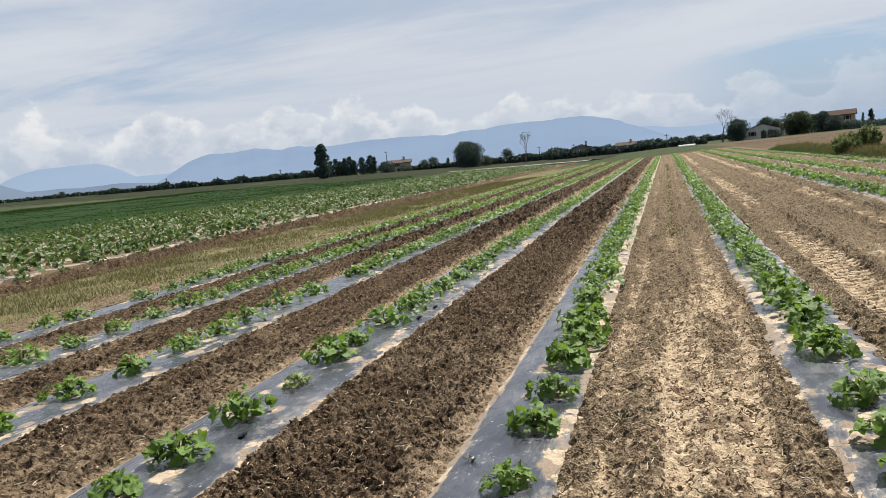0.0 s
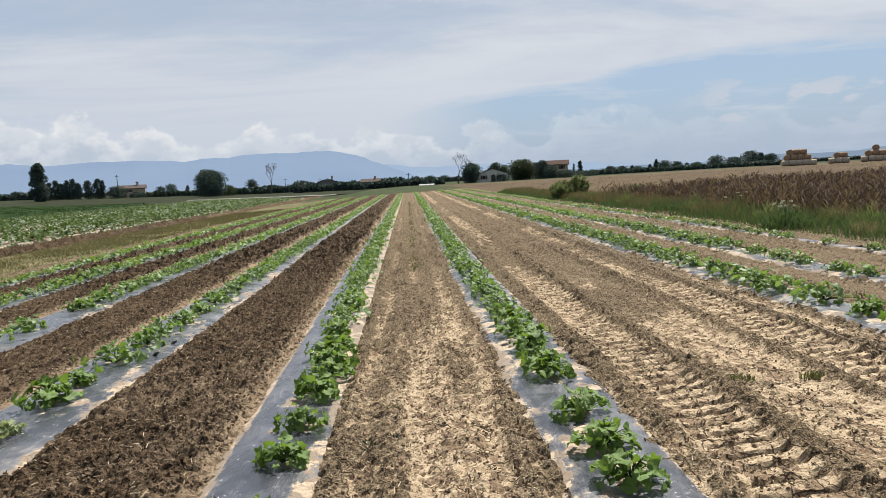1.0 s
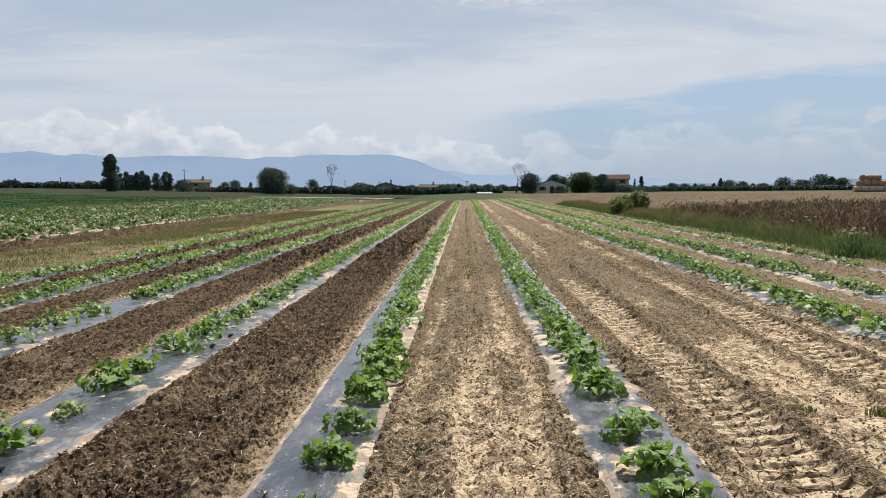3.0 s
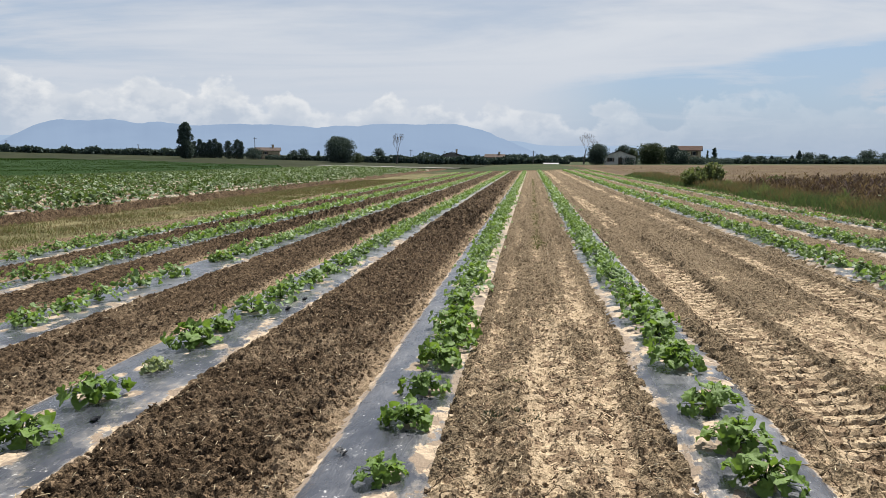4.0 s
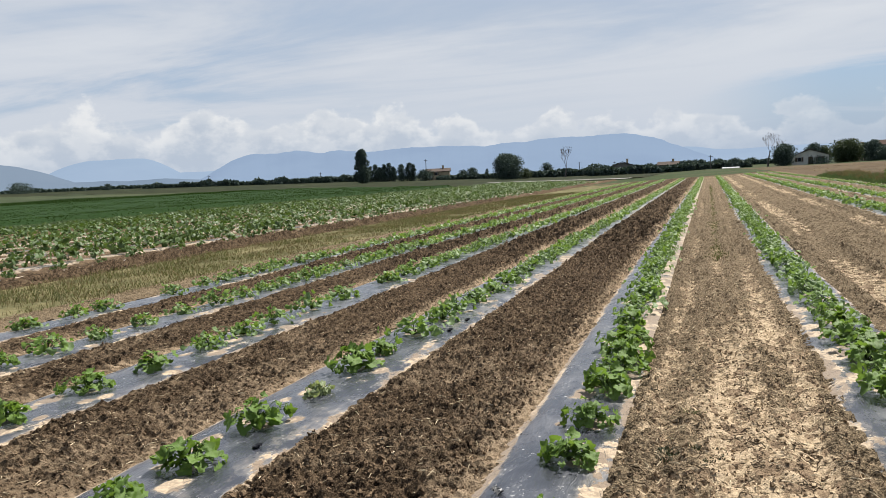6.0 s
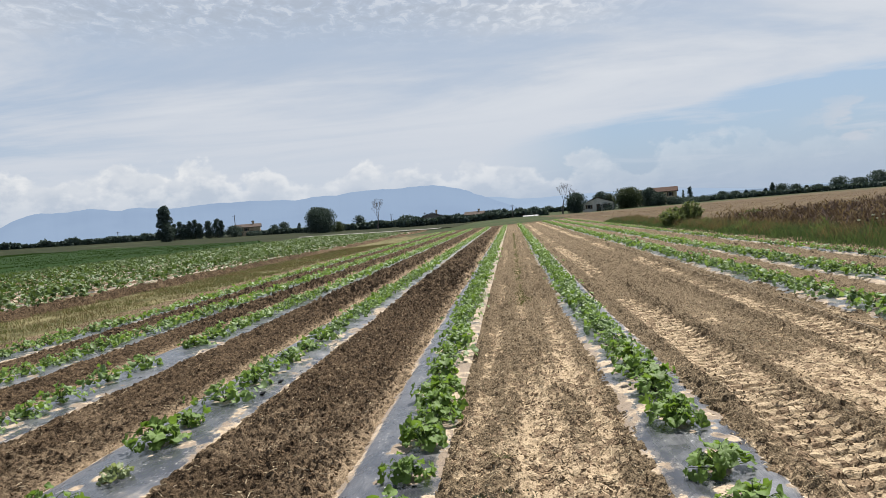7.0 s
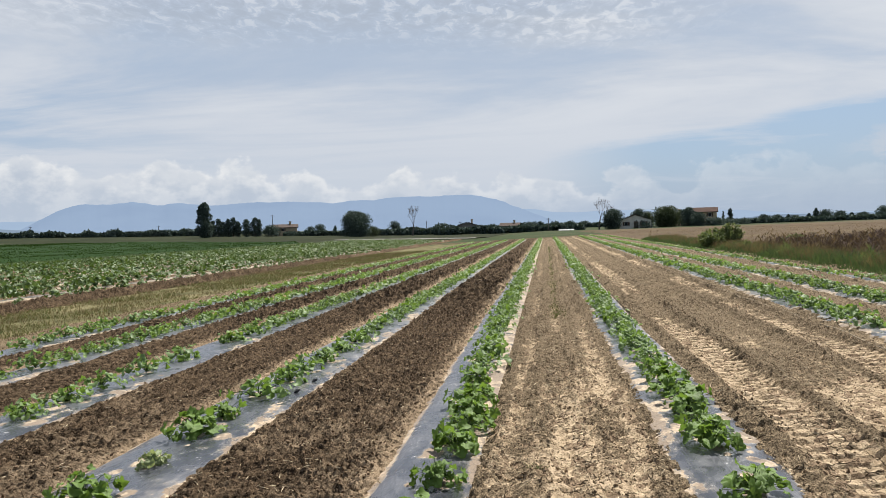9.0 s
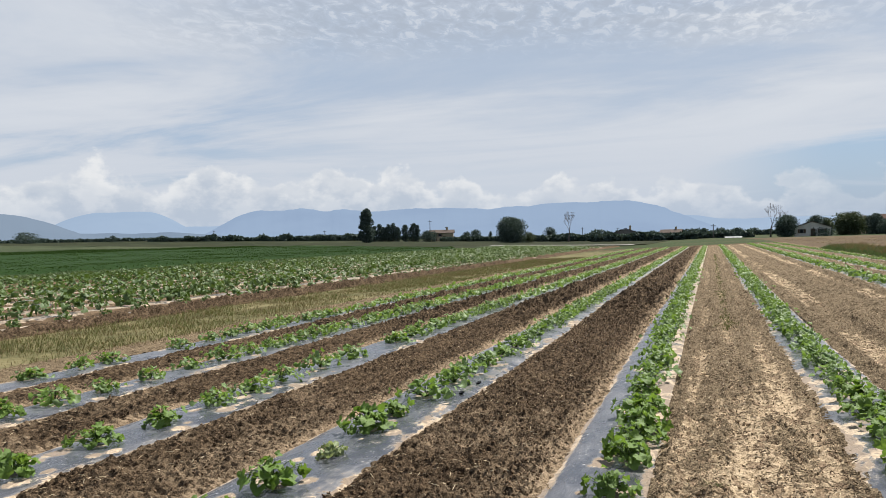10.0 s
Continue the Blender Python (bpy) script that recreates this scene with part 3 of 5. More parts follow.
def film_edge(r):
    """Where soil lies on the film: along its edges, and in blots round the planting holes."""
    def fn(x, y):
        u = (x - row_x(r, y)) / r["hw"]
        n = fbm(x * 4.0, y * 1.6, 61 + int(abs(r["x"]) * 10), 4)
        left, right = r.get("dirt", (0.4, 0.4))
        v = 0.9 * np.clip(np.abs(u), 0, 1.2) ** 8 + 0.7 * (n - 0.5) * sstep(np.abs(u), 0.5, 0.9)
        v = np.maximum(v, (left * sstep(-u, 0.0, 0.8) + right * sstep(u, 0.0, 0.8)) * (0.15 + 1.15 * n))
        q = np.random.default_rng(int(abs(r["x"]) * 1000))
        for py in r.get("near", ()):
            px = float(row_x(r, py)) + r["off"]
            for _ in range(6 if r["hw"] < 0.37 else 3):
                cx, cy = px + 0.56 * (q.random() - 0.42), py + 0.75 * (q.random() - 0.5)
                s = 0.03 + 0.10 * q.random() ** 1.5
                v = np.maximum(v, 0.82 * np.exp(-((x - cx) / s) ** 2 - ((y - cy) / (1.4 * s)) ** 2))
            v = np.maximum(v, 0.75 * np.exp(-((x - px) / 0.09) ** 2 - ((y - py) / 0.11) ** 2))
        return v
    return fn


def drifting(xs_rel, r, ys, height, name, mat, attrs):
    """A strip of film that follows its row's drift."""
    V, F, E, base = [], [], [], 0
    for yy, step_ in ys:
        U, Y = np.meshgrid(xs_rel[::step_], yy)
        X = U + row_x(r, Y)
        ny, nx = X.shape
        idx = np.arange(nx * ny).reshape(ny, nx) + base
        V.append(np.stack([X, Y, height(X, Y)], -1).reshape(-1, 3))
        F.append(np.stack([idx[:-1, :-1], idx[:-1, 1:], idx[1:, 1:], idx[1:, :-1]], -1).reshape(-1, 4))
        E.append(attrs(X, Y).ravel())
        base += nx * ny
    me = mesh_from(name, np.concatenate(V), np.concatenate(F), mat)
    at = me.attributes.new("edge", "FLOAT", "POINT")
    at.data.foreach_set("value", np.concatenate(E).astype(np.float32))
    return me


for key, r in ROWS.items():
    w = r["hw"] * 1.35
    rel = np.linspace(-w, w, 45)
    me = drifting(rel, r, [(np.linspace(-6, 2.2, 22), 4), (spread_rows(2.2, 16, 0.03, 0.006), 1), (spread_rows(16, FIELD_END, 0.3, 0.02), 4)],
                  film_height(r), "mulch_film", M["film"], film_edge(r))
    r["film"] = tagged(new("mulch_film", me), "dusty dark plastic mulch film with soil along both edges", "mulch film", "mulch film strips", "structure")


def edge_fade(x, x0, x1, w=0.12):
    return sstep(x, x0 - 0.05, x0 + w) * (1 - sstep(x, x1 - w, x1 + 0.05))


def crumble(x, y, seed):
    """Sharp small relief: folded noise at three sizes and a jitter of the grain."""
    f = 0.0
    for s, a in ((8.0, 0.044), (17.0, 0.034), (34.0, 0.024)):
        f = f + a * (1 - 2 * np.abs(vnoise(x * s, y * s, seed + int(s)) - 0.5)) ** 2
    return f + 0.014 * _hash(np.floor(x * 90), np.floor(y * 90), seed)


def far_grain(x, y, seed):
    """Height of the single crumbs where the sheet's mesh is too coarse to carry the finer relief."""
    return sstep(y, 8, 22) * (_hash(np.floor(x * 31), np.floor(y * 53), seed) - 0.5)


def tilled_height(x0, x1, seed):
    def fn(x, y):
        e = edge_fade(x, x0, x1, 0.20)
        h = 0.024 * e * (0.4 + 1.2 * fbm(x * 1.6, y * 1.1, seed, 3)) - 0.048
        soft = 1 + 0.25 * sstep(y, 12, 20)
        big = sstep(fbm(x * 2.2, y * 1.8, seed + 8, 2), 0.40, 0.62)
        c = 0.40 * crumble(x, y, seed) + 0.040 * big * lumps(x * 8.5 + 0.9 * vnoise(x * 12, y * 12, seed + 4), y * 8.5, seed) + 0.040 * lumps(x * 16, y * 16, seed + 3) + 0.034 * lumps(x * 29 + 0.5 * vnoise(x * 40, y * 40, seed + 2), y * 29, seed + 6)
        return gz(x, y) + h + (0.55 + 0.45 * e) * soft * (1.05 * c + 0.17 * far_grain(x, y, seed))
    return fn


def tilled_margin(x0, x1, seed):
    def fn(x, y):
        left, right = 1 - sstep(x, x0 - 0.05, x0 + 0.14), sstep(x, x1 - 0.32, x1 - 0.05)
        # patches grow paler towards the near end as well
        m = np.maximum(np.maximum(left, right), 0.42 * (1 - sstep(y, 4.0, 9.5)) * sstep(fbm(x * 1.7, y * 1.2, seed + 70, 3), 0.30, 0.60))
        return np.clip(m + 0.9 * (fbm(x * 5, y * 3, seed + 60, 3) - 0.5) * (m > 0.02), 0, 1)
    return fn


def tread(x, y, centre, half, period, slant):
    """Lug marks of a tractor tyre: slanted bars within a band."""
    u = (x - centre) / half
    inside = 1 - sstep(np.abs(u), 0.75, 1.1)
    ph = (y + slant * np.abs(u) * half) / period + 0.5 * vnoise(x * 2, y * 1.1, 77)
    bar = sstep(np.abs((ph % 1.0) - 0.5), 0.10, 0.22)
    worn = sstep(fbm(x * 1.3, y * 0.4, 90, 3), 0.32, 0.56)
    return inside, bar * inside * (0.45 + 0.55 * worn)


def dry_parts(x0, x1, seed, tracks, loose=0.0, lugs=1.0):
    def crumbs(x, y):
        keep = sstep(fbm(x * 3.0, y * 0.5, seed + 2, 4), 0.38, 0.62)
        c = np.maximum(lumps(x * 10 + 0.8 * vnoise(x * 14, y * 14, seed), y * 10, seed), 0.8 * lumps(x * 21, y * 21, seed + 6))
        line = np.zeros_like(x)
        rut = np.zeros_like(x)
        for centre, half in tracks:
            line = np.maximum(line, np.exp(-((np.abs(x - centre) - half * 1.15) / 0.10) ** 2))
            rut = np.maximum(rut, lugs * (1 - sstep(np.abs(x - centre) / half, 0.7, 1.0)))
        e = 1 - edge_fade(x, x0, x1, 0.20)
        return c * np.clip((0.26 + 0.50 * keep + 0.55 * (0.25 + 0.75 * lugs) * line + 0.5 * e) * (1 - 0.55 * rut), 0, 1.4), line, keep, e

    def height(x, y):
        c, line, keep, e = crumbs(x, y)
        h = 0.030 * (fbm(x * 1.4, y * 0.8, seed + 11, 3) - 0.5) + 0.056 * c + 0.020 * line + 0.42 * crumble(x, y, seed) * np.clip(0.30 + c + 0.5 * line, 0, 1.2) - 0.015
        for centre, half in tracks:
            inside, bar = tread(x, y, centre, half, 0.17, 0.16)
            inside, bar = inside * lugs, bar * lugs
            h = h - 0.022 * inside + 0.032 * bar
        return gz(x, y) + h - 0.01 + 0.01 * (1 - e) + 0.075 * far_grain(x, y, seed) * edge_fade(x, x0, x1, 0.15)

    def crumb_and_shade(x, y):
        c, line, keep, e = crumbs(x, y)
        v = np.clip(c * 1.3, 0, 1) * 0.75 + 0.16 * lugs * line + 0.10 * e
        worn = np.zeros_like(x)
        for centre, half in tracks:
            worn = np.maximum(worn, 1 - sstep(np.abs(x - centre) / half, 0.6, 1.1))
        # browner grooves between paler lug bars
        for centre, half in tracks:
            inside, bar = tread(x, y, centre, half, 0.17, 0.16)
            inside, bar = inside * lugs, bar * lugs
            v = v * (1 - 0.5 * inside) + inside * (0.44 - 0.50 * bar)
        # browner with distance: painted shade for relief the coarse far mesh loses
        return np.clip(v + 0.06 * keep + loose - 0.06 + 0.62 * sstep(y, 3.5, 14) * (1 - 0.55 * worn), 0, 1)
    return height, crumb_and_shade


def strip_zones(x0, x1, dx, y_near=2.2):
    xs = np.linspace(x0, x1, max(4, int((x1 - x0) / dx)))
    xc = np.linspace(x0, x1, max(4, int((x1 - x0) / 0.06)))
    return [(xc, np.linspace(-6, y_near, 22)), (xs, spread_rows(y_near, 15, dx, 0.0045)), (xc, spread_rows(15, FIELD_END + 1, 0.06, 0.005))]


SURFACE = []
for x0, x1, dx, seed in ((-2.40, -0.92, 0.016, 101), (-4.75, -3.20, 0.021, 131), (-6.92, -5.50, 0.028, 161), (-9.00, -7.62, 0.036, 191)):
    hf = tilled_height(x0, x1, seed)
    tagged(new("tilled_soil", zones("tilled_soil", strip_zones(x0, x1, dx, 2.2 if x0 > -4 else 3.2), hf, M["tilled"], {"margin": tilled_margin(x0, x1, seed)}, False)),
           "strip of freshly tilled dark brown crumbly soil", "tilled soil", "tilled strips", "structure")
    SURFACE.append(("tilled", x0, x1, hf, seed))
for x0, x1, dx, seed, tracks in ((-0.29, 1.03, 0.016, 211, [(-0.05, 0.12), (0.33, 0.12), (0.72, 0.12)]), (1.60, 4.27, 0.019, 241, [(2.10, 0.27), (3.55, 0.27)]),
                                 (4.71, 5.63, 0.03, 271, []), (6.00, 7.09, 0.035, 281, []), (7.27, 8.45, 0.04, 291, []), (-11.2, -9.68, 0.05, 301, [])):
    hf, cf = dry_parts(x0, x1, seed, tracks, 0.11 if seed == 211 else 0.07 if tracks else 0.46, 0.12 if seed == 211 else 1.0)
    tagged(new("dry_soil", zones("dry_soil", strip_zones(x0, x1, dx, 2.2 if x0 < 3 else 4.0), hf, M["dry"], {"crumb_and_shade": cf}, False)),
           "dry pale cracked soil lane with crumbs and tyre marks" if tracks else "dry pale brown bare soil between crop rows", "soil lane", "soil lanes", "structure")
    SURFACE.append(("dry", x0, x1, hf, seed))


# ---------------------------------------------------------------- scattered bits
OCT_V = np.array([(1, 0, 0), (-1, 0, 0), (0, 1, 0), (0, -1, 0), (0, 0, 1), (0, 0, -1)], float)
OCT_F = np.array([(0, 2, 4), (2, 1, 4), (1, 3, 4), (3, 0, 4), (2, 0, 5), (1, 2, 5), (3, 1, 5), (0, 3, 5)])
rng = np.random.default_rng(7)


def scatter_clods(x0, x1, y0, y1, n, small, large, hf):
    y = y0 * (y1 / y0) ** rng.random(n)
    x = x0 + (x1 - x0) * rng.random(n)
    s = small * (large / small) ** (rng.random(n) ** 2.6)
    z = hf(x, y) + s * 0.25
    v = OCT_V[None] * (1 + 0.8 * (rng.random((n, 6, 1)) - 0.5)) * (s[:, None] * np.array([1.0, 1.0, 0.75])[None] * (0.7 + 0.6 * rng.random((n, 3))))[:, None, :]
    turn = np.linalg.qr(rng.normal(size=(n, 3, 3)))[0]
    v = np.einsum("nij,nkj->nki", turn, v)
    V = (v + np.stack([x, y, z], -1)[:, None, :]).reshape(-1, 3)
    F = (OCT_F[None] + 6 * np.arange(n)[:, None, None]).reshape(-1, 3)
    return V, F


def scatter_sticks(x0, x1, y0, y1, n, hf, long=0.045, thick=0.0022):
    y = y0 * (y1 / y0) ** rng.random(n)
    x = x0 + (x1 - x0) * rng.random(n)
    a, L = rng.random(n) * 6.283, long * (0.3 + rng.random(n))
    dx, dy = np.cos(a) * L / 2, np.sin(a) * L / 2
    nx, ny = -np.sin(a) * thick, np.cos(a) * thick
    z = hf(x, y) + 0.012
    dz = (rng.random(n) - 0.5) * 0.02
    q = [(x - dx - nx, y - dy - ny, z - dz), (x + dx - nx, y + dy - ny, z + dz), (x + dx + nx, y + dy + ny, z + dz), (x - dx + nx, y - dy + ny, z - dz), (x, y, z + 0.006)]
    V = np.stack([np.stack(c, -1) for c in q], 1).reshape(-1, 3)
    F = np.array([(0, 1, 4), (1, 2, 4), (2, 3, 4), (3, 0, 4)])[None] + 5 * np.arange(n)[:, None, None]
    return V, F.reshape(-1, 3)


def gather(name, bits, mat, label, category, smooth=False):
    V, F, base = [], [], 0
    for v, f in bits:
        V.append(v)
        F.append(f + base)
        base += len(v)
    return tagged(new(name, mesh_from(name, np.concatenate(V), np.concatenate(F), mat, smooth)), label, category, kind="stuff")


gather("soil_clods", [scatter_clods(x0 + 0.08, x1 - 0.10, 2.6, 22, n, 0.004, 0.020, hf)
                      for (kd, x0, x1, hf, s), n in zip([q for q in SURFACE if q[0] == "tilled"], (16000, 11000, 6000, 4000))],
       M["clod"], "loose dark brown clods on the tilled strips", "soil clods", False)
gather("dry_clods", [scatter_clods(x0 + 0.05, x1 - 0.05, 2.6, 18, n, 0.005, 0.016, hf)
                     for (kd, x0, x1, hf, s), n in zip([q for q in SURFACE if q[0] == "dry"], (7000, 9000, 1200, 800, 500, 300))],
       M["clod_dry"], "small dry brown crumbs on the pale soil lanes", "soil clods", False)
gather("straw_bits", [scatter_sticks(x0, x1, 2.6, 14, n, hf, 0.055, 0.0024) for (kd, x0, x1, hf, s), n in zip(SURFACE, (520, 420, 200, 120, 620, 900))],
       M["chaff"], "short bits of pale straw and roots on the soil", "straw")


# ---------------------------------------------------------------- melon plants
def leaf_arrays(n, seed, wave=0.10):
    """A five-angled, folded and crinkled leaf in the xy plane, stalk at the origin, tip along +y, about 1 across: a middle, an inner and an outer ring."""
    g = np.random.default_rng(seed)
    th = np.linspace(0, 2 * math.pi, n, endpoint=False) - math.pi / 2
    out = 0.5 * (1 + 0.13 * np.cos(5 * (th - math.pi / 2)) + 0.12 * (g.random(n) - 0.5)) * (1 + 0.05 * np.where(np.arange(n) % 2 == 0, 1, -1))
    out[0] *= 0.40
    fold, curl, cup = 0.05 + 0.40 * g.random(), 0.2 + 0.9 * g.random(), 0.5 * (g.random() - 0.35)
    V = [(0.0, 0.36, 0.0)]
    for k, q in ((0, 0.55), (1, 1.0)):
        x, y = q * out * np.cos(th) * 1.08, q * out * np.sin(th) + 0.36
        vein = 0.07 * q * np.cos(5 * (th - math.pi / 2))
        z = fold * np.abs(x) - curl * (y - 0.30) ** 2 - cup * x ** 2 + vein + wave * q * (g.random(n) - 0.5) * (1 + k)
        V += list(zip(x, y, z))
    F = [(0, 1 + i, 1 + (i + 1) % n) for i in range(n)]
    for i in range(n):
        a, b = 1 + i, 1 + (i + 1) % n
        F += [(a, a + n, b + n), (a, b + n, b)]
    return np.array(V), np.array(F)


def flat_leaf(n, seed):
    """A plain folded leaf for plants far off."""
    V, F = leaf_arrays(n, seed)
    V = np.concatenate([V[:1], V[1 + n:]])
    return V, F[:n]


def place(V, m):
    a = np.array(m)
    return V @ a[:3, :3].T + a[:3, 3]


def leaf_poses(g, n, radius, height, size):
    """Leaves of a loose, low, uneven tuft: most turn to the sky, the outer ones hang over on long stalks."""
    out = []
    lobe, ph = 0.25 + 0.25 * g.random(), 6.28 * g.random()
    for i in range(n):
        q = math.sqrt((i + 0.5) / n)
        a = 2.39996 * i + 1.8 * (g.random() - 0.5)
        s = size * (0.50 + 0.85 * g.random() ** 1.2)
        reach = radius * (1 + lobe * math.sin(2 * a + ph) * q + 0.25 * (g.random() - 0.5))
        h = height * (1.0 - 0.55 * q ** 2) * (0.28 + 0.85 * g.random())
        if i >= n - 2:                          # a leaf or two stand out on long stalks
            reach, s, h = reach * 1.15, size * 1.2, height * (0.5 + 0.4 * g.random())
        rad = max(0.0, reach * q - 0.35 * s)
        droop = 8 + 42 * q ** 2 + 75 * (g.random() - 0.5)
        yaw = math.degrees(a) - 90 + (220 * (1 - q) + 60) * (g.random() - 0.5)
        out.append((rad, a, h, pose(rad * math.cos(a), rad * math.sin(a), h, 0, 0, yaw) @ pose(0, 0, 0, -droop, 80 * (g.random() - 0.5), 0) @ Matrix.Diagonal((s, s, s, 1))))
    return out


def stalks(poses_, thick=0.0028):
    """Leaf stalks: three-sided tubes that arch from the root to each leaf."""
    V, F = [], []
    for rad, a, h, m in poses_:
        base = len(V)
        for t in (0.0, 0.4, 0.75, 1.0):
            c = Vector((rad * t * math.cos(a), rad * t * math.sin(a), h * (1 - (1 - t) ** 2) + 0.01))
            for j in range(3):
                b = a + j * 2.094
                w = thick * (1.3 - 0.6 * t)
                V.append((c.x - math.sin(a) * w * math.cos(b), c.y + math.cos(a) * w * math.cos(b), c.z + w * math.sin(b)))
        for s in range(3):
            for j in range(3):
                p, q = base + 3 * s + j, base + 3 * s + (j + 1) % 3
                F.append((p, q, q + 3, p + 3))
    return np.array(V), np.array(F)


LEAVES = [mesh_from("leaf", *leaf_arrays(15, 500 + i), M["leaf"]) for i in range(12)]
LEAVES_PALE = [mesh_from("leaf", *leaf_arrays(13, 530 + i, 0.35), M["leaf_pale"]) for i in range(3)]
PLANT_LABEL = "young leafy green melon plant growing through the plastic film"


def near_plant(seed, n=30, radius=0.19, height=0.20, size=0.105, leaves=LEAVES, label=PLANT_LABEL):
    g = np.random.default_rng(seed)
    root = tagged(new("melon_plant"), label, "melon plant", "melon plants in rows")
    ps = leaf_poses(g, n, radius, height, size)
    part("stem", mesh_from("stem", *stalks(ps), M["stem"]), root)
    for i, (_, _, _, m) in enumerate(ps):
        part("leaf", leaves[i % len(leaves)], root, m=m)
    return root


def mid_plant(seed, n=30, radius=0.20, height=0.20, size=0.11, sides=9, mat="leaf", label=PLANT_LABEL, name="melon_plant", group="melon plants in rows"):
    g = np.random.default_rng(seed)
    root = tagged(new(name), label, name.replace("_", " "), group)
    ps = leaf_poses(g, n, radius, height, size)
    part("stem", mesh_from("stem", *stalks(ps[::3], 0.004), M["stem"]), root)
    V, F = merge([(place(v, m), f) for (_, _, _, m), (v, f) in zip(ps, (leaf_arrays(sides, seed + i) for i in range(n)))])
    part("foliage", mesh_from("foliage", V, F, M[mat]), root)
    return root


def merge(bits):
    V, F, base = [], [], 0
    for v, f in bits:
        V.append(v)
        F.append(f + base)
        base += len(v)
    return np.concatenate(V), np.concatenate(F)


def far_arrays(seed, n, radius, height, size):
    g = np.random.default_rng(seed)
    return merge([(place(v, m), f) for (_, _, _, m), (v, f) in zip(leaf_poses(g, n, radius, height, size), (flat_leaf(6, seed + i) for i in range(n)))])


def strew(models, spots):
    """Copies of low models at spots (x, y, z, turn, scale), as one pair of arrays."""
    bits = []
    for i, (x, y, z, a, s) in enumerate(spots):
        v, f = models[i % len(models)]
        c, d = math.cos(a) * s, math.sin(a) * s
        bits.append((np.stack([v[:, 0] * c - v[:, 1] * d + x, v[:, 0] * d + v[:, 1] * c + y, v[:, 2] * s + z], -1), f))
    return merge(bits)


near_models = [near_plant(900 + 7 * i, n=44 + 4 * (i % 4), radius=0.160 + 0.012 * (i % 4), height=0.160 + 0.018 * (i % 3), size=0.074 + 0.006 * (i % 3)) for i in range(8)]
wilted_model = near_plant(950, n=26, radius=0.14, height=0.12, size=0.060, leaves=LEAVES_PALE, label="wilted pale green melon plant on the plastic film")
mid_models = [mid_plant(1000 + 50 * i, n=56, radius=0.195 + 0.01 * i, height=0.155 + 0.016 * (i % 3), size=0.074, sides=7) for i in range(6)]
far_models = [far_arrays(2000 + 30 * i, 30, 0.21, 0.16, 0.092) for i in range(5)]
used, far_spots = set(), []
g = np.random.default_rng(21)


def set_down(model, m):
    """The first use moves the model itself, later ones are copies."""
    if model not in used:
        used.add(model)
        model.matrix_basis = m
        return model
    return copy_thing(model, m)


MID_END = {"E": 17, "D": 19, "C": 20, "B": 24, "A": 26, "R1": 26, "R2": 22, "R3": 20, "R4": 17}
for key, r in ROWS.items():
    ys = list(r["near"])
    while ys[-1] < FIELD_END - 2:
        ys.append(ys[-1] + r["gap"] * (0.75 + 0.5 * g.random()))
    fh = film_height(r)
    for y in ys:
        x = float(row_x(r, y)) + (0.5 * r["off"] if y < 4.8 else r["off"]) * (1 - 0.6 * float(sstep(y, 7, 14))) + (0.09 if y > 5 else 0.02) * (g.random() - 0.5)
        z = float(fh(np.array(x), np.array(y)))
        turn, s = g.random() * 360, r["size"] * (0.86 + 0.30 * g.random()) * r.get("young", 1.0) ** float(y < 4.8)
        m = pose(x, y, z, 0, 0, turn) @ Matrix.Diagonal((s, s, s, 1))
        if key == "B" and abs(y - 5.06) < 0.01:
            set_down(wilted_model, m)
        elif y < (7.6 if key in ("A", "R1") else 6.6 if key == "B" else 6.3):
            ob = set_down(near_models[int(g.random() * 8)], pose(x, y, z, 0, 0, turn))
            ob.scale = (s, s, s)
        elif y < MID_END[key]:
            ob = set_down(mid_models[int(g.random() * 6)], pose(x, y, z, 0, 0, turn))
            ob.scale = (s, s, s)
        else:
            far_spots.append((x, y, z, radians(turn), s))
tagged(new("melon_rows", mesh_from("melon_rows", *strew(far_models, far_spots), M["leaf"])), "long rows of young green melon plants far down the field", "melon plants", kind="stuff")


# ---------------------------------------------------------------- grass, weeds and the other crops
def blades(x, y, z, h, lean, width, g):
    """Bent blades: two-piece triangles strips, as arrays."""
    n = len(x)
    a, b = g.random(n) * 6.283, g.random(n) * 6.283
    wx, wy = np.cos(a) * width / 2, np.sin(a) * width / 2
    lx, ly = np.cos(b) * lean * h, np.sin(b) * lean * h
    p = [(x - wx, y - wy, z - 0.03), (x + wx, y + wy, z - 0.03), (x + 0.35 * lx + 0.7 * wx, y + 0.35 * ly + 0.7 * wy, z + 0.6 * h), (x + 0.35 * lx - 0.7 * wx, y + 0.35 * ly - 0.7 * wy, z + 0.6 * h), (x + lx, y + ly, z + h)]
    V = np.stack([np.stack([c[0], c[1], c[2] + 0 * x], -1) for c in p], 1).reshape(-1, 3)
    F = np.array([(0, 1, 2), (0, 2, 3), (3, 2, 4)])[None] + 5 * np.arange(n)[:, None, None]
    return V, F.reshape(-1, 3)


def stuff(name, bits, mat, label, category, smooth=True):
    return tagged(new(name, mesh_from(name, *merge(bits), M[mat], smooth)), label, category, kind="stuff")


g = np.random.default_rng(33)
# strip of short dry grass between the two plantings
sheet = lambda x, y: gz(x, y) - 0.01 + 0.05 * (fbm(x * 1.5, y * 1.5, 12, 3) - 0.5)
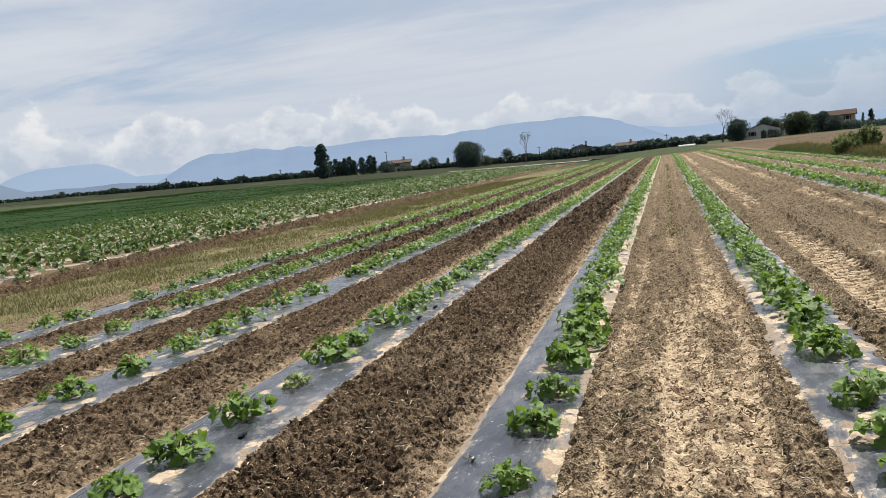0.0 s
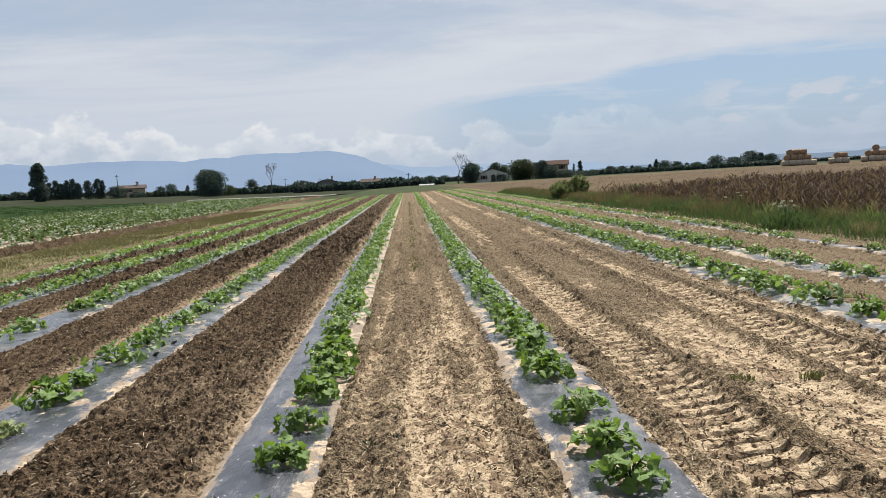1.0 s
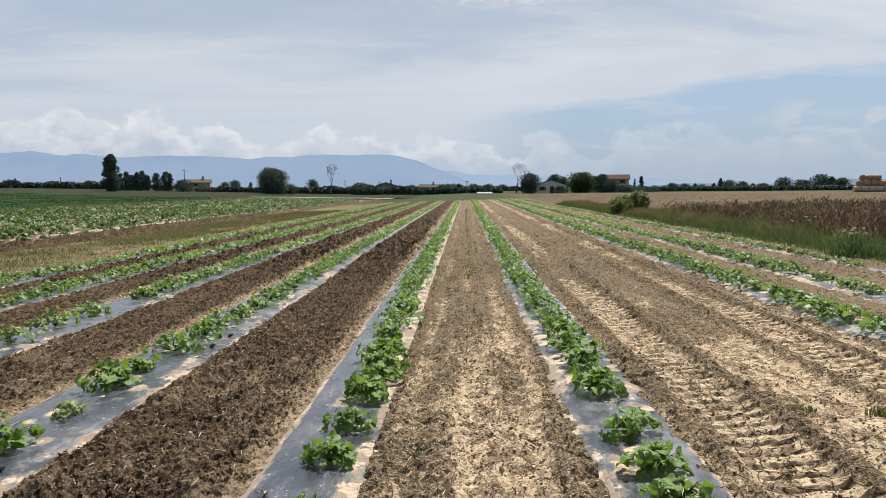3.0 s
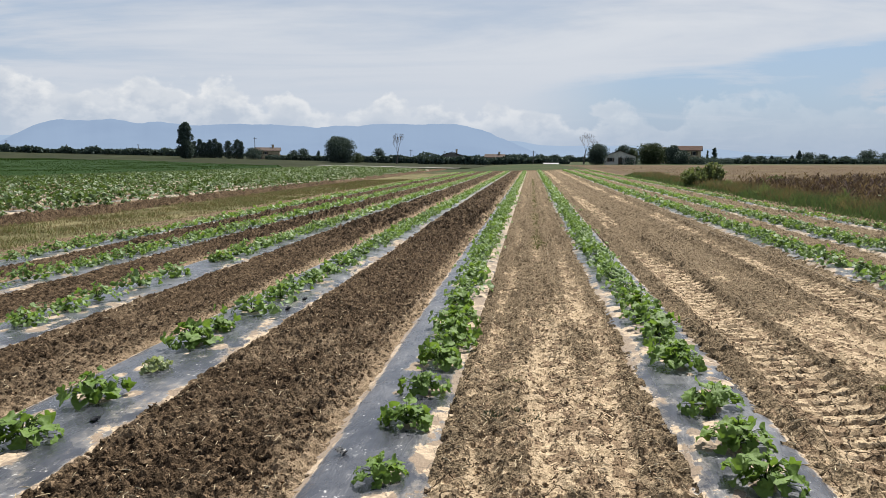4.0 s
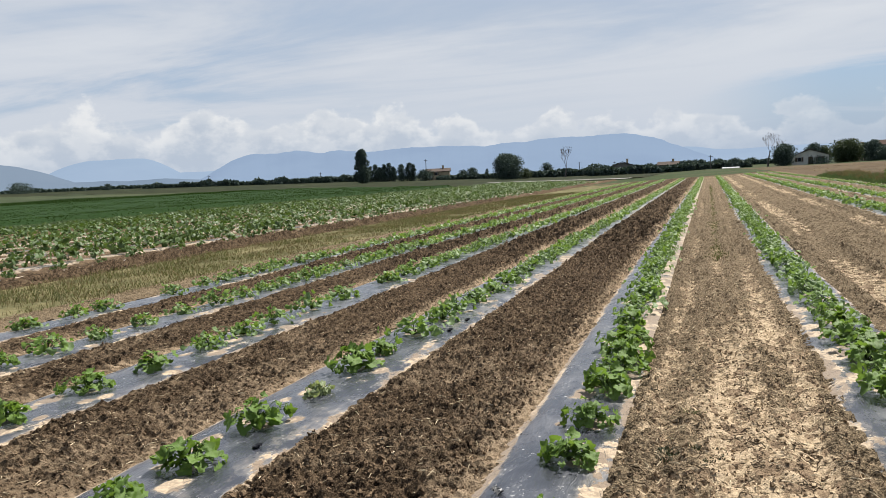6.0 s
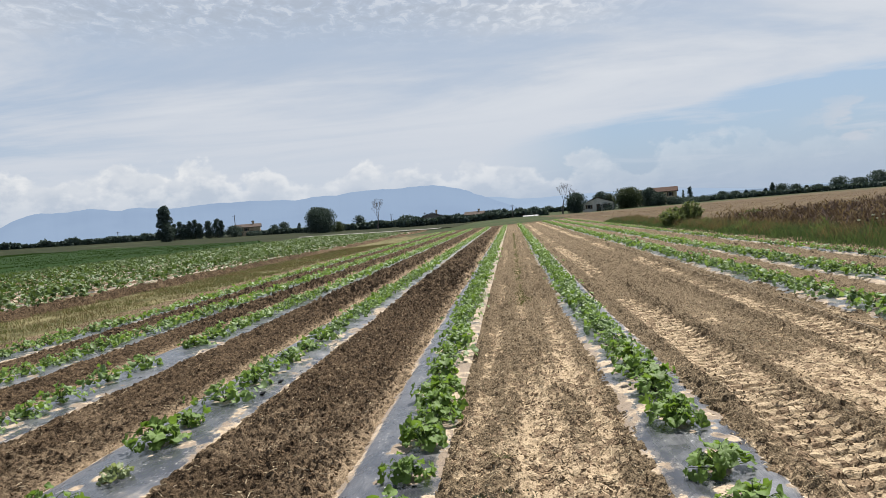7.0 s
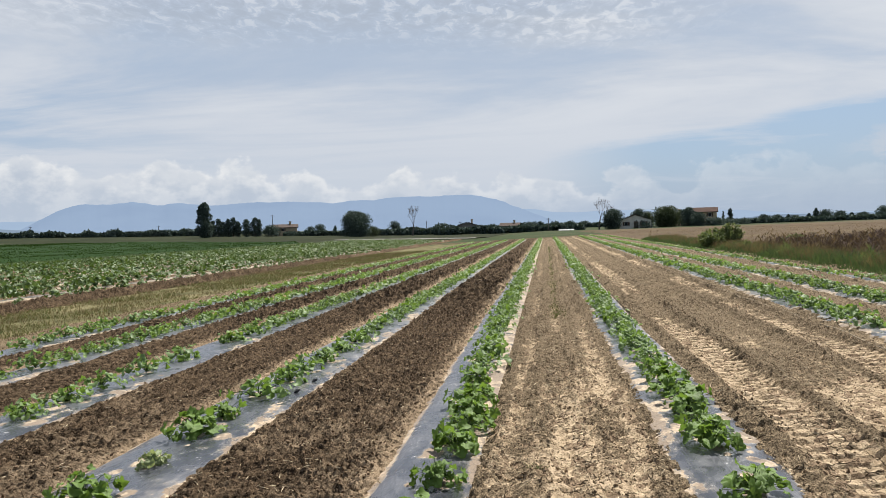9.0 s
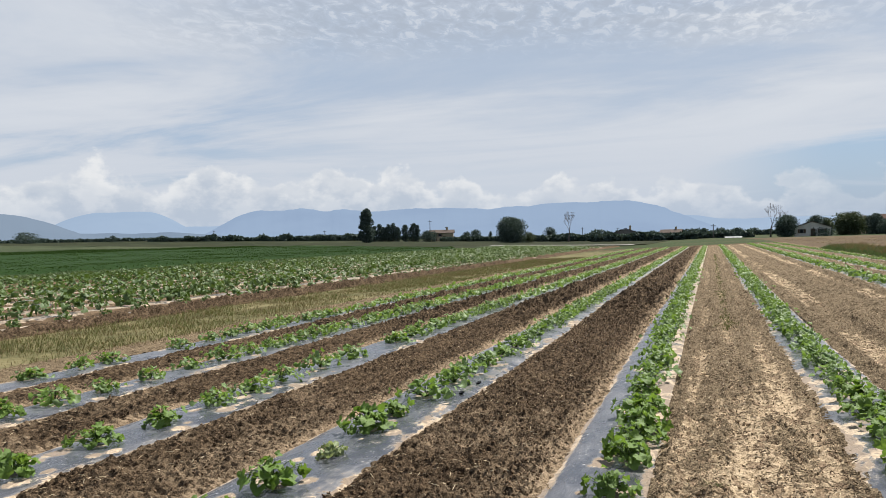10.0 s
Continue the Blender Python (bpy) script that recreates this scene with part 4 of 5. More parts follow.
tagged(new("grass_strip", grid("grass_strip", np.arange(-16.0, -10.9, 0.2), spread_rows(2, FIELD_END + 2, 0.2, 0.012), sheet, M["turf"])), "strip of short dry yellowish grass", "grass strip", kind="structure")


def patchy(x0, x1, y0, y1, n, scale, lo, hi, seed, power=1.0):
    y = y0 + (y1 - y0) * g.random(n) ** power
    x = x0 + (x1 - x0) * g.random(n)
    keep = fbm(x * scale, y * scale, seed, 3) + 0.25 * (g.random(n) - 0.5)
    ok = (keep > lo) & (keep < hi)
    return x[ok], y[ok]


x, y = patchy(-15.9, -10.7, 6, 70, 34000, 0.7, 0.36, 1.0, 5, 1.5)
stuff("dry_grass", [blades(x, y, gz(x, y), (0.02 + 0.09 * g.random(len(x))) * (0.4 + fbm(x * 0.9, y * 0.9, 27, 2)), 0.9, 0.006 + 0.0004 * y, g)], "grass_dry", "short dry yellow grass on the strip between plantings", "grass")
x, y = patchy(-15.9, -10.9, 6, 70, 30000, 0.8, 0.50, 1.0, 25, 1.5)
stuff("weeds", [blades(x, y, gz(x, y), 0.03 + 0.11 * g.random(len(x)), 1.1, 0.009 + 0.0004 * y, g)], "weed", "low green weeds among the dry grass", "weeds")

# the second planting: bare soil, film strips and larger plants
low2 = lambda x, y: gz(x, y) + 0.10 * lumps(x * 2.0, y * 2.0, 405) + 0.05 * (fbm(x * 2, y * 2, 406, 3) - 0.5) - 0.05
tagged(new("planted_soil", zones("planted_soil", [(np.arange(-51, -16.4, 0.16), spread_rows(6, 50, 0.16, 0.012)), (np.arange(-51, -16.4, 0.5), spread_rows(50, 150, 0.6, 0.02))], low2, M["tilled"],
       {"margin": lambda x, y: 0.12 * sstep(fbm(x * 0.4, y * 0.3, 408, 3), 0.4, 0.6)})), "brown soil under the further planting", "soil", kind="structure")
FURROW = (-16.85, -15.75)
hf3 = tilled_height(*FURROW, 431)


def furrow_height(x, y):
    e = edge_fade(x, *FURROW, 0.15)
    return gz(x, y) + (0.075 + 1.6 * (hf3(x, y) - gz(x, y))) * e - 0.07 * (1 - e)


tagged(new("furrow", zones("furrow", [(np.arange(-16.9, -15.6, 0.06), spread_rows(6, 60, 0.08, 0.01)), (np.arange(-16.9, -15.6, 0.15), spread_rows(60, 140, 0.3, 0.02))], furrow_height, M["tilled"], {"margin": lambda x, y: 0 * x}, False)),
       "dark ploughed furrow along the further planting", "furrow", kind="structure")
second = np.arange(-17.45, -43.5, -2.2)
big_models = [far_arrays(3000 + 30 * i, 24, 0.40, 0.44, 0.20) for i in range(5)]
mid_big = [mid_plant(3500 + 60 * i, n=34, radius=0.40, height=0.46, size=0.20, sides=8, mat="leaf_big", label="bushy green squash plant on a pale film strip", name="squash_plant", group="squash plants in rows") for i in range(4)]
spots = []
for k2, xr in enumerate(second):
    fr = dict(x=float(xr), hw=0.40, drift=0.0)
    fh = film_height(fr)
    me = None if k2 > 6 else drifting(np.linspace(-0.52, 0.52, 13), fr, [(spread_rows(6, 140, 0.15, 0.012), 1)], lambda x, y, q=fh: q(x, y) - 0.005, "mulch_film", M["film"], lambda x, y: 0.25 + 0.65 * fbm(x * 3, y * 0.8, 66, 3))
    if me:
        tagged(new("mulch_film", me), "dusty plastic mulch film under squash plants", "mulch film", "mulch film strips", "structure")
    yy = 10.0 + g.random()
    while yy < 108 + 1.44 * (-6 - xr):
        px = xr + 0.15 * (g.random() - 0.5)
        pz = float(gz(px, yy)) + 0.07
        s = (0.68 + 0.50 * g.random()) * (0.7 if k2 == 0 else 1.0)
        if yy < 34 and xr > -22:
            ob = set_down(mid_big[int(g.random() * 4)], pose(px, yy, pz, 0, 0, g.random() * 360))
            ob.scale = (s, s, s)
        else:
            spots.append((px, yy, pz, g.random() * 6.28, s))
        yy += (1.5 if k2 == 0 and yy < 45 else 0.85) * (0.6 + 0.8 * g.random())
tagged(new("squash_rows", mesh_from("squash_rows", *strew(big_models, spots), M["leaf_big"])), "dense rows of green squash plants", "squash plants", kind="stuff")

# rank pale weeds, then the tall dark green fodder crop, and open land beyond
n = 26000
y = 18 + 110 * g.random(n) ** 1.4
x = -43.5 - 6.5 * g.random(n)
stuff("crop_edge", [blades(x, y, gz(x, y), 0.10 + 0.30 * g.random(n) * fbm(x * 0.6, y * 0.3, 57, 2), 0.7, 0.05 + 0.0006 * y, g)], "weed_pale", "rank grey-green weeds along the edge of the fodder crop", "weeds")


def crop_top(x, y):
    inside = sstep(-x, 49.6, 50.6) * (1 - sstep(-x, 86, 88)) * sstep(y, 4, 6) * (1 - sstep(y, 146, 149))
    return gz(x, y) - 0.05 + 0.55 * inside + 0.26 * (fbm(x * 0.30, y * 0.12, 55, 3) - 0.5) * inside


tagged(new("fodder_crop", grid("fodder_crop", -spread_rows(49.3, 89, 0.6, 0.004)[::-1], spread_rows(3, 150, 0.7, 0.014), crop_top, M["lucerne"])), "thick stand of dark green fodder crop", "fodder crop", kind="stuff")
n = 60000
y = 12 + 134 * g.random(n) ** 1.3
x = -50 - 37 * g.random(n) ** 1.3
stuff("fodder_shoots", [blades(x, y, crop_top(x, y) - 0.05, 0.05 + 0.16 * g.random(n) * fbm(x * 0.5, y * 0.3, 52, 2), 1.1, 0.07 + 0.0012 * y, g)], "lucerne_tip", "leafy tops of the dark green fodder crop", "fodder crop")
tagged(new("meadow", grid("meadow", -spread_rows(88, 330, 2, 0.02)[::-1], spread_rows(20, 380, 3, 0.02), lambda x, y: np.maximum(gz(x, y), ground_height(x, y)) + 0.06 + 0.10 * (fbm(x * 0.2, y * 0.2, 59, 3) - 0.5), M["meadow"])), "dull grey-green grassland beyond the fodder crop", "grassland", kind="structure")
n = 30000
y = 30 + 120 * g.random(n) ** 1.2
x = -96 - 9 * g.random(n) + 2 * np.sin(0.05 * y)
stuff("scrub_strip", [blades(x, y, gz(x, y), 0.25 + 0.40 * g.random(n) * fbm(x * 0.3, y * 0.1, 53, 2), 0.6, 0.22 + 0 * x, g)], "lucerne_tip", "dark strip of scrub across the grassland", "scrub")
tagged(new("fallow_field", grid("fallow_field", -spread_rows(12, 420, 3, 0.03)[::-1], spread_rows(149.5, 380, 2, 0.02), lambda x, y: np.maximum(gz(x, y), ground_height(x, y)) + 0.10 + 0.25 * (fbm(x * 0.3, y * 0.3, 58, 3) - 0.5), M["fallow"])), "brownish olive fallow field before the trees", "field", kind="structure")

# verge of tall grass, dead crop and straw field on the +x side
sheet2 = lambda x, y: gz(x, y) + 0.02 + 0.08 * (fbm(x * 0.8, y * 0.8, 71, 3) - 0.5)
tagged(new("straw_field", grid("straw_field", np.concatenate([np.arange(8.2, 14, 0.3), spread_rows(14, 130, 0.5, 0.04)]), spread_rows(4, 210, 0.4, 0.02), sheet2, M["straw"])), "dry straw-coloured field beside the crop rows", "straw field", kind="structure")
x, y = patchy(7.7, 9.6, 7, 62, 52000, 0.8, 0.36, 1.0, 81, 1.5)
hv = (0.06 + 0.30 * g.random(len(x)) ** 1.6) * (0.30 + 0.70 * sstep(x, 7.6, 8.5)) * (0.55 + 0.9 * fbm(x, y * 0.6, 86, 2))
stuff("verge_grass", [blades(x, y, gz(x, y), hv, 0.65, 0.008 + 0.0004 * y, g)], "grass", "tall green grass on the verge of the field", "grass")
x, y = patchy(8.2, 10.2, 7, 60, 26000, 0.6, 0.47, 1.0, 83, 1.5)
stuff("verge_dry_grass", [blades(x, y, gz(x, y), 0.15 + 0.32 * g.random(len(x)), 0.6, 0.005 + 0.0004 * y, g)], "grass_dry", "tall dry grass among the green verge", "grass")


def dead_stand(n, x0, x1, y0, y1, h0, h1):
    x, y = patchy(x0, x1, y0, y1, n, 0.35, 0.24, 1.0, 91, 1.35)
    h = (h0 + (h1 - h0) * g.random(len(x))) * (0.7 + 0.6 * fbm(x * 0.5, y * 0.5, 95, 2))
    out = [blades(x, y, gz(x, y), h, 0.22, 0.010 + 0.0005 * y, g)]
    for j in range(4):
        t = 0.25 + 0.75 * g.random(len(x))
        out.append(blades(x + 0.10 * (g.random(len(x)) - 0.5), y, gz(x, y) + t * h, 0.03 + 0.10 * g.random(len(x)), 1.6, 0.026 + 0.0009 * y, g))
    return out


stuff("dead_crop", dead_stand(20000, 9.5, 32, 9, 33, 0.36, 0.68), "stalk", "withered dark brown stand of dead crop stalks", "dead crop")
stuff("dead_crop_pale", dead_stand(10000, 9.2, 33, 8.5, 35, 0.30, 0.70), "stalk_pale", "bleached pale stalks among the dead crop", "dead crop")
# a few leafy weeds on the verge
for i, (wx, wy) in enumerate(((9.0, 13.2), (8.7, 16.4), (9.1, 22.0), (8.6, 27.5), (9.3, 30.0), (8.9, 34.0))):
    n = 260
    a, q = g.random(n) * 6.283, np.sqrt(g.random(n))
    x, y = wx + 0.38 * q * np.cos(a), wy + 0.38 * q * np.sin(a)
    tagged(new("tall_weed", mesh_from("tall_weed", *blades(x, y, gz(x, y) + 0.45 * (1 - q) * g.random(n), 0.10 + 0.16 * g.random(n), 0.9, 0.03 + 0 * x, g), M["shrub"])), "leafy green weed clump on the grassy verge", "weed", "verge weeds")
for wx, wy, hh in ((8.75, 8.6, 0.42), (9.2, 9.6, 0.50), (8.9, 10.8, 0.40), (9.4, 12.0, 0.46), (8.5, 12.4, 0.30), (9.3, 14.6, 0.42), (9.5, 17.2, 0.40), (9.2, 20.5, 0.36)):
    n = 420
    a, q = g.random(n) * 6.283, np.sqrt(g.random(n))
    x, y = wx + 0.30 * q * np.cos(a), wy + 0.40 * q * np.sin(a)
    tagged(new("dry_grass_tuft", mesh_from("dry_grass_tuft", *blades(x, y, gz(x, y), hh * (0.4 + 0.6 * g.random(n)), 0.55, 0.007 + 0 * x, g), M["chaff_grass"])), "tall pale dry grass tuft on the verge", "grass tuft", "dry grass tufts")


def umbel_weed(x, y):
    """A tall leafy weed with flat white flower heads."""
    root = tagged(new("flowering_weed"), "tall green weed with flat white flower heads", "weed", "verge flowers")
    root.location = (x, y, float(gz(x, y)))
    n = 420
    a, q = g.random(n) * 6.283, np.sqrt(g.random(n))
    part("leaves", mesh_from("leaves", *blades(0.50 * q * np.cos(a), 0.50 * q * np.sin(a), 0.42 * (1 - q) * g.random(n), 0.08 + 0.16 * g.random(n), 1.0, 0.024 + 0 * a, g), M["grass"]), root)
    for i in range(5):
        b, r0, h = g.random() * 6.283, 0.40 * math.sqrt(g.random()), 0.44 + 0.16 * g.random()
        c = Vector((r0 * math.cos(b), r0 * math.sin(b), h))
        st = part("stem", mesh_from("stem", *tube([Vector((c.x * 0.4, c.y * 0.4, 0)), c], [0.006, 0.004], 4), M["stem"]), root)
        m = 30
        fa, fq = g.random(m) * 6.283, np.sqrt(g.random(m))
        part("flower_head", mesh_from("flower_head", *blades(c.x + 0.035 * fq * np.cos(fa), c.y + 0.035 * fq * np.sin(fa), np.full(m, c.z), 0.006 + 0.006 * g.random(m), 1.2, np.full(m, 0.005), g), M["petal"]), st, "white flower head")


umbel_weed(8.0, 14.5)
umbel_weed(8.4, 15.1)
umbel_weed(9.35, 19.5)
n = 20000
y = 14 + 110 * g.random(n) ** 1.3
x = 10.0 + (14 + 0.6 * y) * g.random(n)
ok = (y > 30 + 10 * g.random(n)) | (x > 31 + 4 * g.random(n))
x, y = x[ok], y[ok]
stuff("straw_stalks", [blades(x, y, gz(x, y), 0.03 + 0.07 * g.random(len(x)), 1.4, 0.015 + 0.0005 * y, g)], "straw_grass", "dry golden grass over the straw field", "grass")


# ---------------------------------------------------------------- trees
def leaf_cards(centres, radii, n, size, g, flat=1.0):
    """Many small leaf clumps, bent in the middle, spread over lumps."""
    k = g.integers(0, len(centres), n)
    d = g.normal(size=(n, 3))
    d /= np.linalg.norm(d, axis=1)[:, None]
    c = centres[k] + d * (radii[k] * (0.55 + 0.5 * g.random(n)))[:, None] * np.array([1, 1, flat])
    u = g.normal(size=(n, 3))
    u /= np.linalg.norm(u, axis=1)[:, None]
    v = np.cross(u, g.normal(size=(n, 3)))
    v /= np.linalg.norm(v, axis=1)[:, None]
    s = (size * (0.5 + g.random(n)))[:, None]
    w = np.cross(u, v) * s * 0.3
    V = np.stack([c - u * s, c - v * s * 0.6 + w, c + u * s, c + v * s * 0.6 - w], 1).reshape(-1, 3)
    F = np.array([(0, 1, 2), (0, 2, 3)])[None] + 4 * np.arange(n)[:, None, None]
    return V, F.reshape(-1, 3)


def tree(name, x, y, h, w, seed, shape="round", mat="tree", label="", n=900, category="tree", sink=0.0):
    g = np.random.default_rng(seed)
    root = tagged(new(name), label, category, "trees on the plain")
    root.location = (x, y, float(gz(x, y)) - sink)
    bits = []
    low = {"round": 0.16, "poplar": 0.07, "bush": 0.02, "spread": 0.22}[shape]
    wob = lambda s: Vector(((g.random() - 0.5) * s, (g.random() - 0.5) * s, 0))
    trunk = [Vector((0, 0, -0.3)), Vector((0, 0, h * 0.15)) + wob(0.1), Vector((0, 0, h * 0.45)) + wob(0.4), Vector((0, 0, h * 0.85)) + wob(0.5)]
    bits.append(tube(trunk, [0.035 * h, 0.026 * h, 0.018 * h, 0.004 * h]))
    cs, rs = [], []
    count = {"round": 20, "poplar": 38, "bush": 13, "spread": 16}[shape]
    for i in range(count):
        t = (i + g.random()) / count
        z = h * (low + (0.97 - low) * t)
        if shape == "poplar":
            env = 1.35 * w / 2 * (0.40 + 0.60 * math.sin(math.pi * min(1, (0.10 + 0.85 * t)))) * (1.0 - 0.35 * t)
            lr = w * (0.24 + 0.08 * g.random()) * (1 - 0.4 * t)
        else:
            env = w / 2 * math.sqrt(max(0.08, 1 - (2 * t - 0.85) ** 2 / 1.35))
            lr = w * (0.19 + 0.12 * g.random())
        a, q = g.random() * 6.283, math.sqrt(g.random())
        rad = max(0.0, env - lr * 0.8) * q
        c = Vector((rad * math.cos(a), rad * math.sin(a), min(z, h - lr * 0.8)))
        cs.append(c)
        rs.append(lr)
        if i % 2 == 0:
            b0 = Vector((0, 0, max(h * low * 0.8, c.z * 0.55)))
            bits.append(tube([b0, b0.lerp(c, 0.55) + Vector((0, 0, 0.03 * h)), c], [0.011 * h, 0.007 * h, 0.002 * h], 4))
    part("trunk", mesh_from("trunk", *merge(bits), M["bark"]), root)
    V, F = leaf_cards(np.array(cs), np.array(rs), int(n * (7 if n >= 1000 else 4.5)), (0.017 if n >= 1000 else 0.021) * math.sqrt(h * w) + 0.07, g)
    V[:, 2] = np.maximum(V[:, 2], 0.02)
    part("crown", mesh_from("crown", V, F, M[mat], False), root)
    return root


def bare_tree(x, y, h, w, seed):
    """A leafless tree of forking limbs."""
    g = random.Random(seed)
    root = tagged(new("bare_tree"), "leafless dead tree with grey spreading branches", "tree", "bare trees on the plain")
    root.location = (x, y, float(gz(x, y)))
    trunk, limbs = [], []

    def grow(p, d, length, r, depth):
        pts, rad = [p.copy()], [r]
        for s in range(3):
            d = (d + Vector((g.uniform(-.16, .16), g.uniform(-.16, .16), g.uniform(-.03, .10)))).normalized()
            p = p + d * length / 3
            pts.append(p.copy())
            rad.append(r * (1 - 0.2 * (s + 1)))
        (trunk if depth == 0 else limbs).append(tube(pts, rad, 5 if depth < 2 else 3))
        if depth < 5:
            for j in range(3 if depth < 3 else 2):
                side = Vector((g.uniform(-1, 1), g.uniform(-1, 1), g.uniform(-0.1, 0.5))).normalized()
                grow(pts[-1] if j < 2 else pts[-2], (d * 0.8 + Vector((0, 0, 0.35)) + side * 0.78).normalized(), length * g.uniform(0.56, 0.74), max(0.04, rad[-1] * 0.70), depth + 1)
    grow(Vector((0, 0, -0.2)), Vector((0, 0, 1)), h * 0.34, 0.026 * h, 0)
    part("trunk", mesh_from("trunk", *merge(trunk), M["dead_wood"]), root)
    part("branches", mesh_from("branches", *merge(limbs), M["dead_wood"]), root)


def at(az, d):
    """A spot on the plain in a compass direction from the camera, d metres off."""
    return d * math.sin(radians(az)) + 0.2, d * math.cos(radians(az)) - 0.3


def plant_tree(az, d, top, width, shape, seed, mat="tree", label="", name="tree", n=900, category="tree"):
    """A tree whose top stands at that elevation (degrees) and that is so many degrees wide."""
    x, y = at(az, d)
    h = 1.64 + d * math.tan(radians(top)) - float(gz(x, y))
    return tree(name, x, y, h, d * radians(width) * (1.2 if shape == "poplar" else 1.6), seed, shape, mat, label, n, category)


plant_tree(-25.72, 255, 2.43, 1.05, "poplar", 1, label="tall dark green poplar standing at the field's far edge", name="poplar", n=1600)
for i, (az, top, wd) in enumerate(((-25.15, 1.12, .62), (-24.75, 1.25, .62), (-24.4, 1.0, .6), (-24.05, 1.22, .6), (-23.7, 1.30, .6), (-23.35, 1.0, .55), (-22.75, 1.15, .66), (-22.15, 1.25, .66), (-21.85, 1.12, .5))):
    plant_tree(az, 285, top, wd, "poplar", 10 + i, label="slim dark poplar in a close group", name="poplar", n=520)
plant_tree(-20.95, 280, 0.62, 1.0, "round", 30, label="dark round tree beside the ochre house", n=600)
plant_tree(-14.54, 255, 1.45, 1.75, "round", 31, label="broad round dark green tree alone in the plain", n=1700)
plant_tree(-13.3, 262, 0.35, 0.75, "bush", 32, "tree_light", "low grey-green shrub beside the round tree", "shrub", 400, "shrub")
plant_tree(-17.3, 300, 0.62, 0.7, "round", 33, label="small dark round tree on the plain", n=500)
plant_tree(-18.0, 330, 0.5, 0.55, "round", 34, label="small dark round tree on the plain", n=400)
plant_tree(-16.2, 330, 0.50, 0.3, "poplar", 35, label="small pointed tree in the hedge line", n=300)
plant_tree(-11.6, 330, 0.68, 0.75, "round", 36, label="small dark round tree on the plain", n=500)
bare_tree(*at(-10.27, 250), 13.0, 7.0, 5)
bare_tree(*at(3.95, 232), 11.8, 6.6, 9)
plant_tree(5.0, 225, 1.02, 1.25, "round", 40, label="dark round tree beside the farm shed", n=1200)
plant_tree(6.75, 262, 0.98, 1.1, "spread", 41, label="spreading dark tree behind the shed", n=700)
plant_tree(7.5, 262, 0.80, 0.8, "round", 42, "tree_light", "green tree behind the shed", n=600)
plant_tree(8.85, 240, 1.08, 1.55, "round", 43, "tree_light", "large light green tree by the farmhouse", n=1500)
plant_tree(9.85, 250, 0.85, 0.7, "round", 44, label="dark tree by the farmhouse", n=600)
plant_tree(10.42, 240, 1.00, 0.85, "bush", 45, label="dense dark evergreen by the farmhouse", n=1000)
plant_tree(11.05, 238, 0.62, 1.0, "bush", 46, label="dense dark bush before the farmhouse", n=800)
plant_tree(-19.35, 285, 0.12, 0.8, "bush", 37, label="dark bush before the ochre house", name="shrub", n=400, category="shrub")
plant_tree(7.3, 228, 0.10, 1.3, "bush", 38, label="dark bush beside the farm shed", name="shrub", n=500, category="shrub")
plant_tree(11.75, 240, 0.22, 0.55, "bush", 39, label="dark bush below the farmhouse wall", name="shrub", n=400, category="shrub")
plant_tree(12.3, 238, 0.22, 0.9, "bush", 47, label="dark bush beside the farmhouse", n=500)
plant_tree(12.75, 250, 0.68, 0.22, "poplar", 48, "tree_light", "thin sparse young poplar by the farm", "poplar", 160)
plant_tree(13.22, 250, 0.88, 0.40, "poplar", 49, "tree", "thin young poplar beside the farmhouse", "poplar", 420)
plant_tree(13.0, 245, 0.12, 1.3, "bush", 50, label="dark hedge bush by the farm", n=600)
plant_tree(14.0, 250, 0.10, 1.0, "bush", 51, label="dark hedge bush by the farm", n=450)
for i, (az, top, wd, sh) in enumerate(((15.4, .33, .8, "round"), (16.3, .28, .7, "round"), (17.0, .32, .35, "poplar"), (17.5, .20, .8, "round"), (18.3, .34, .35, "poplar"), (18.75, .68, .45, "poplar"),
                                       (19.3, .50, 1.0, "round"), (20.2, .42, .8, "round"), (20.9, .30, .4, "poplar"), (21.6, .28, .8, "round"), (22.9, .66, 1.2, "round"), (24.1, .52, 1.0, "round"),
                                       (25.2, .84, 1.3, "round"), (25.9, .72, .8, "poplar"), (26.5, .62, .9, "round"), (33.6, .3, 1.0, "round"), (35.0, .45, 1.2, "round"))):
    plant_tree(az, 330, top, wd * 0.85, sh, 60 + i, label="dark green tree in the wooded line on the plain", n=700)
plant_tree(-49.2, 300, 0.95, 1.7, "round", 90, label="dark round tree far across the plain", n=700)
plant_tree(-43.8, 320, 0.75, 0.5, "poplar", 91, label="small pointed tree far across the plain", n=250)
plant_tree(-32.2, 340, 0.6, 0.4, "poplar", 92, label="small pointed tree far across the plain", n=250)

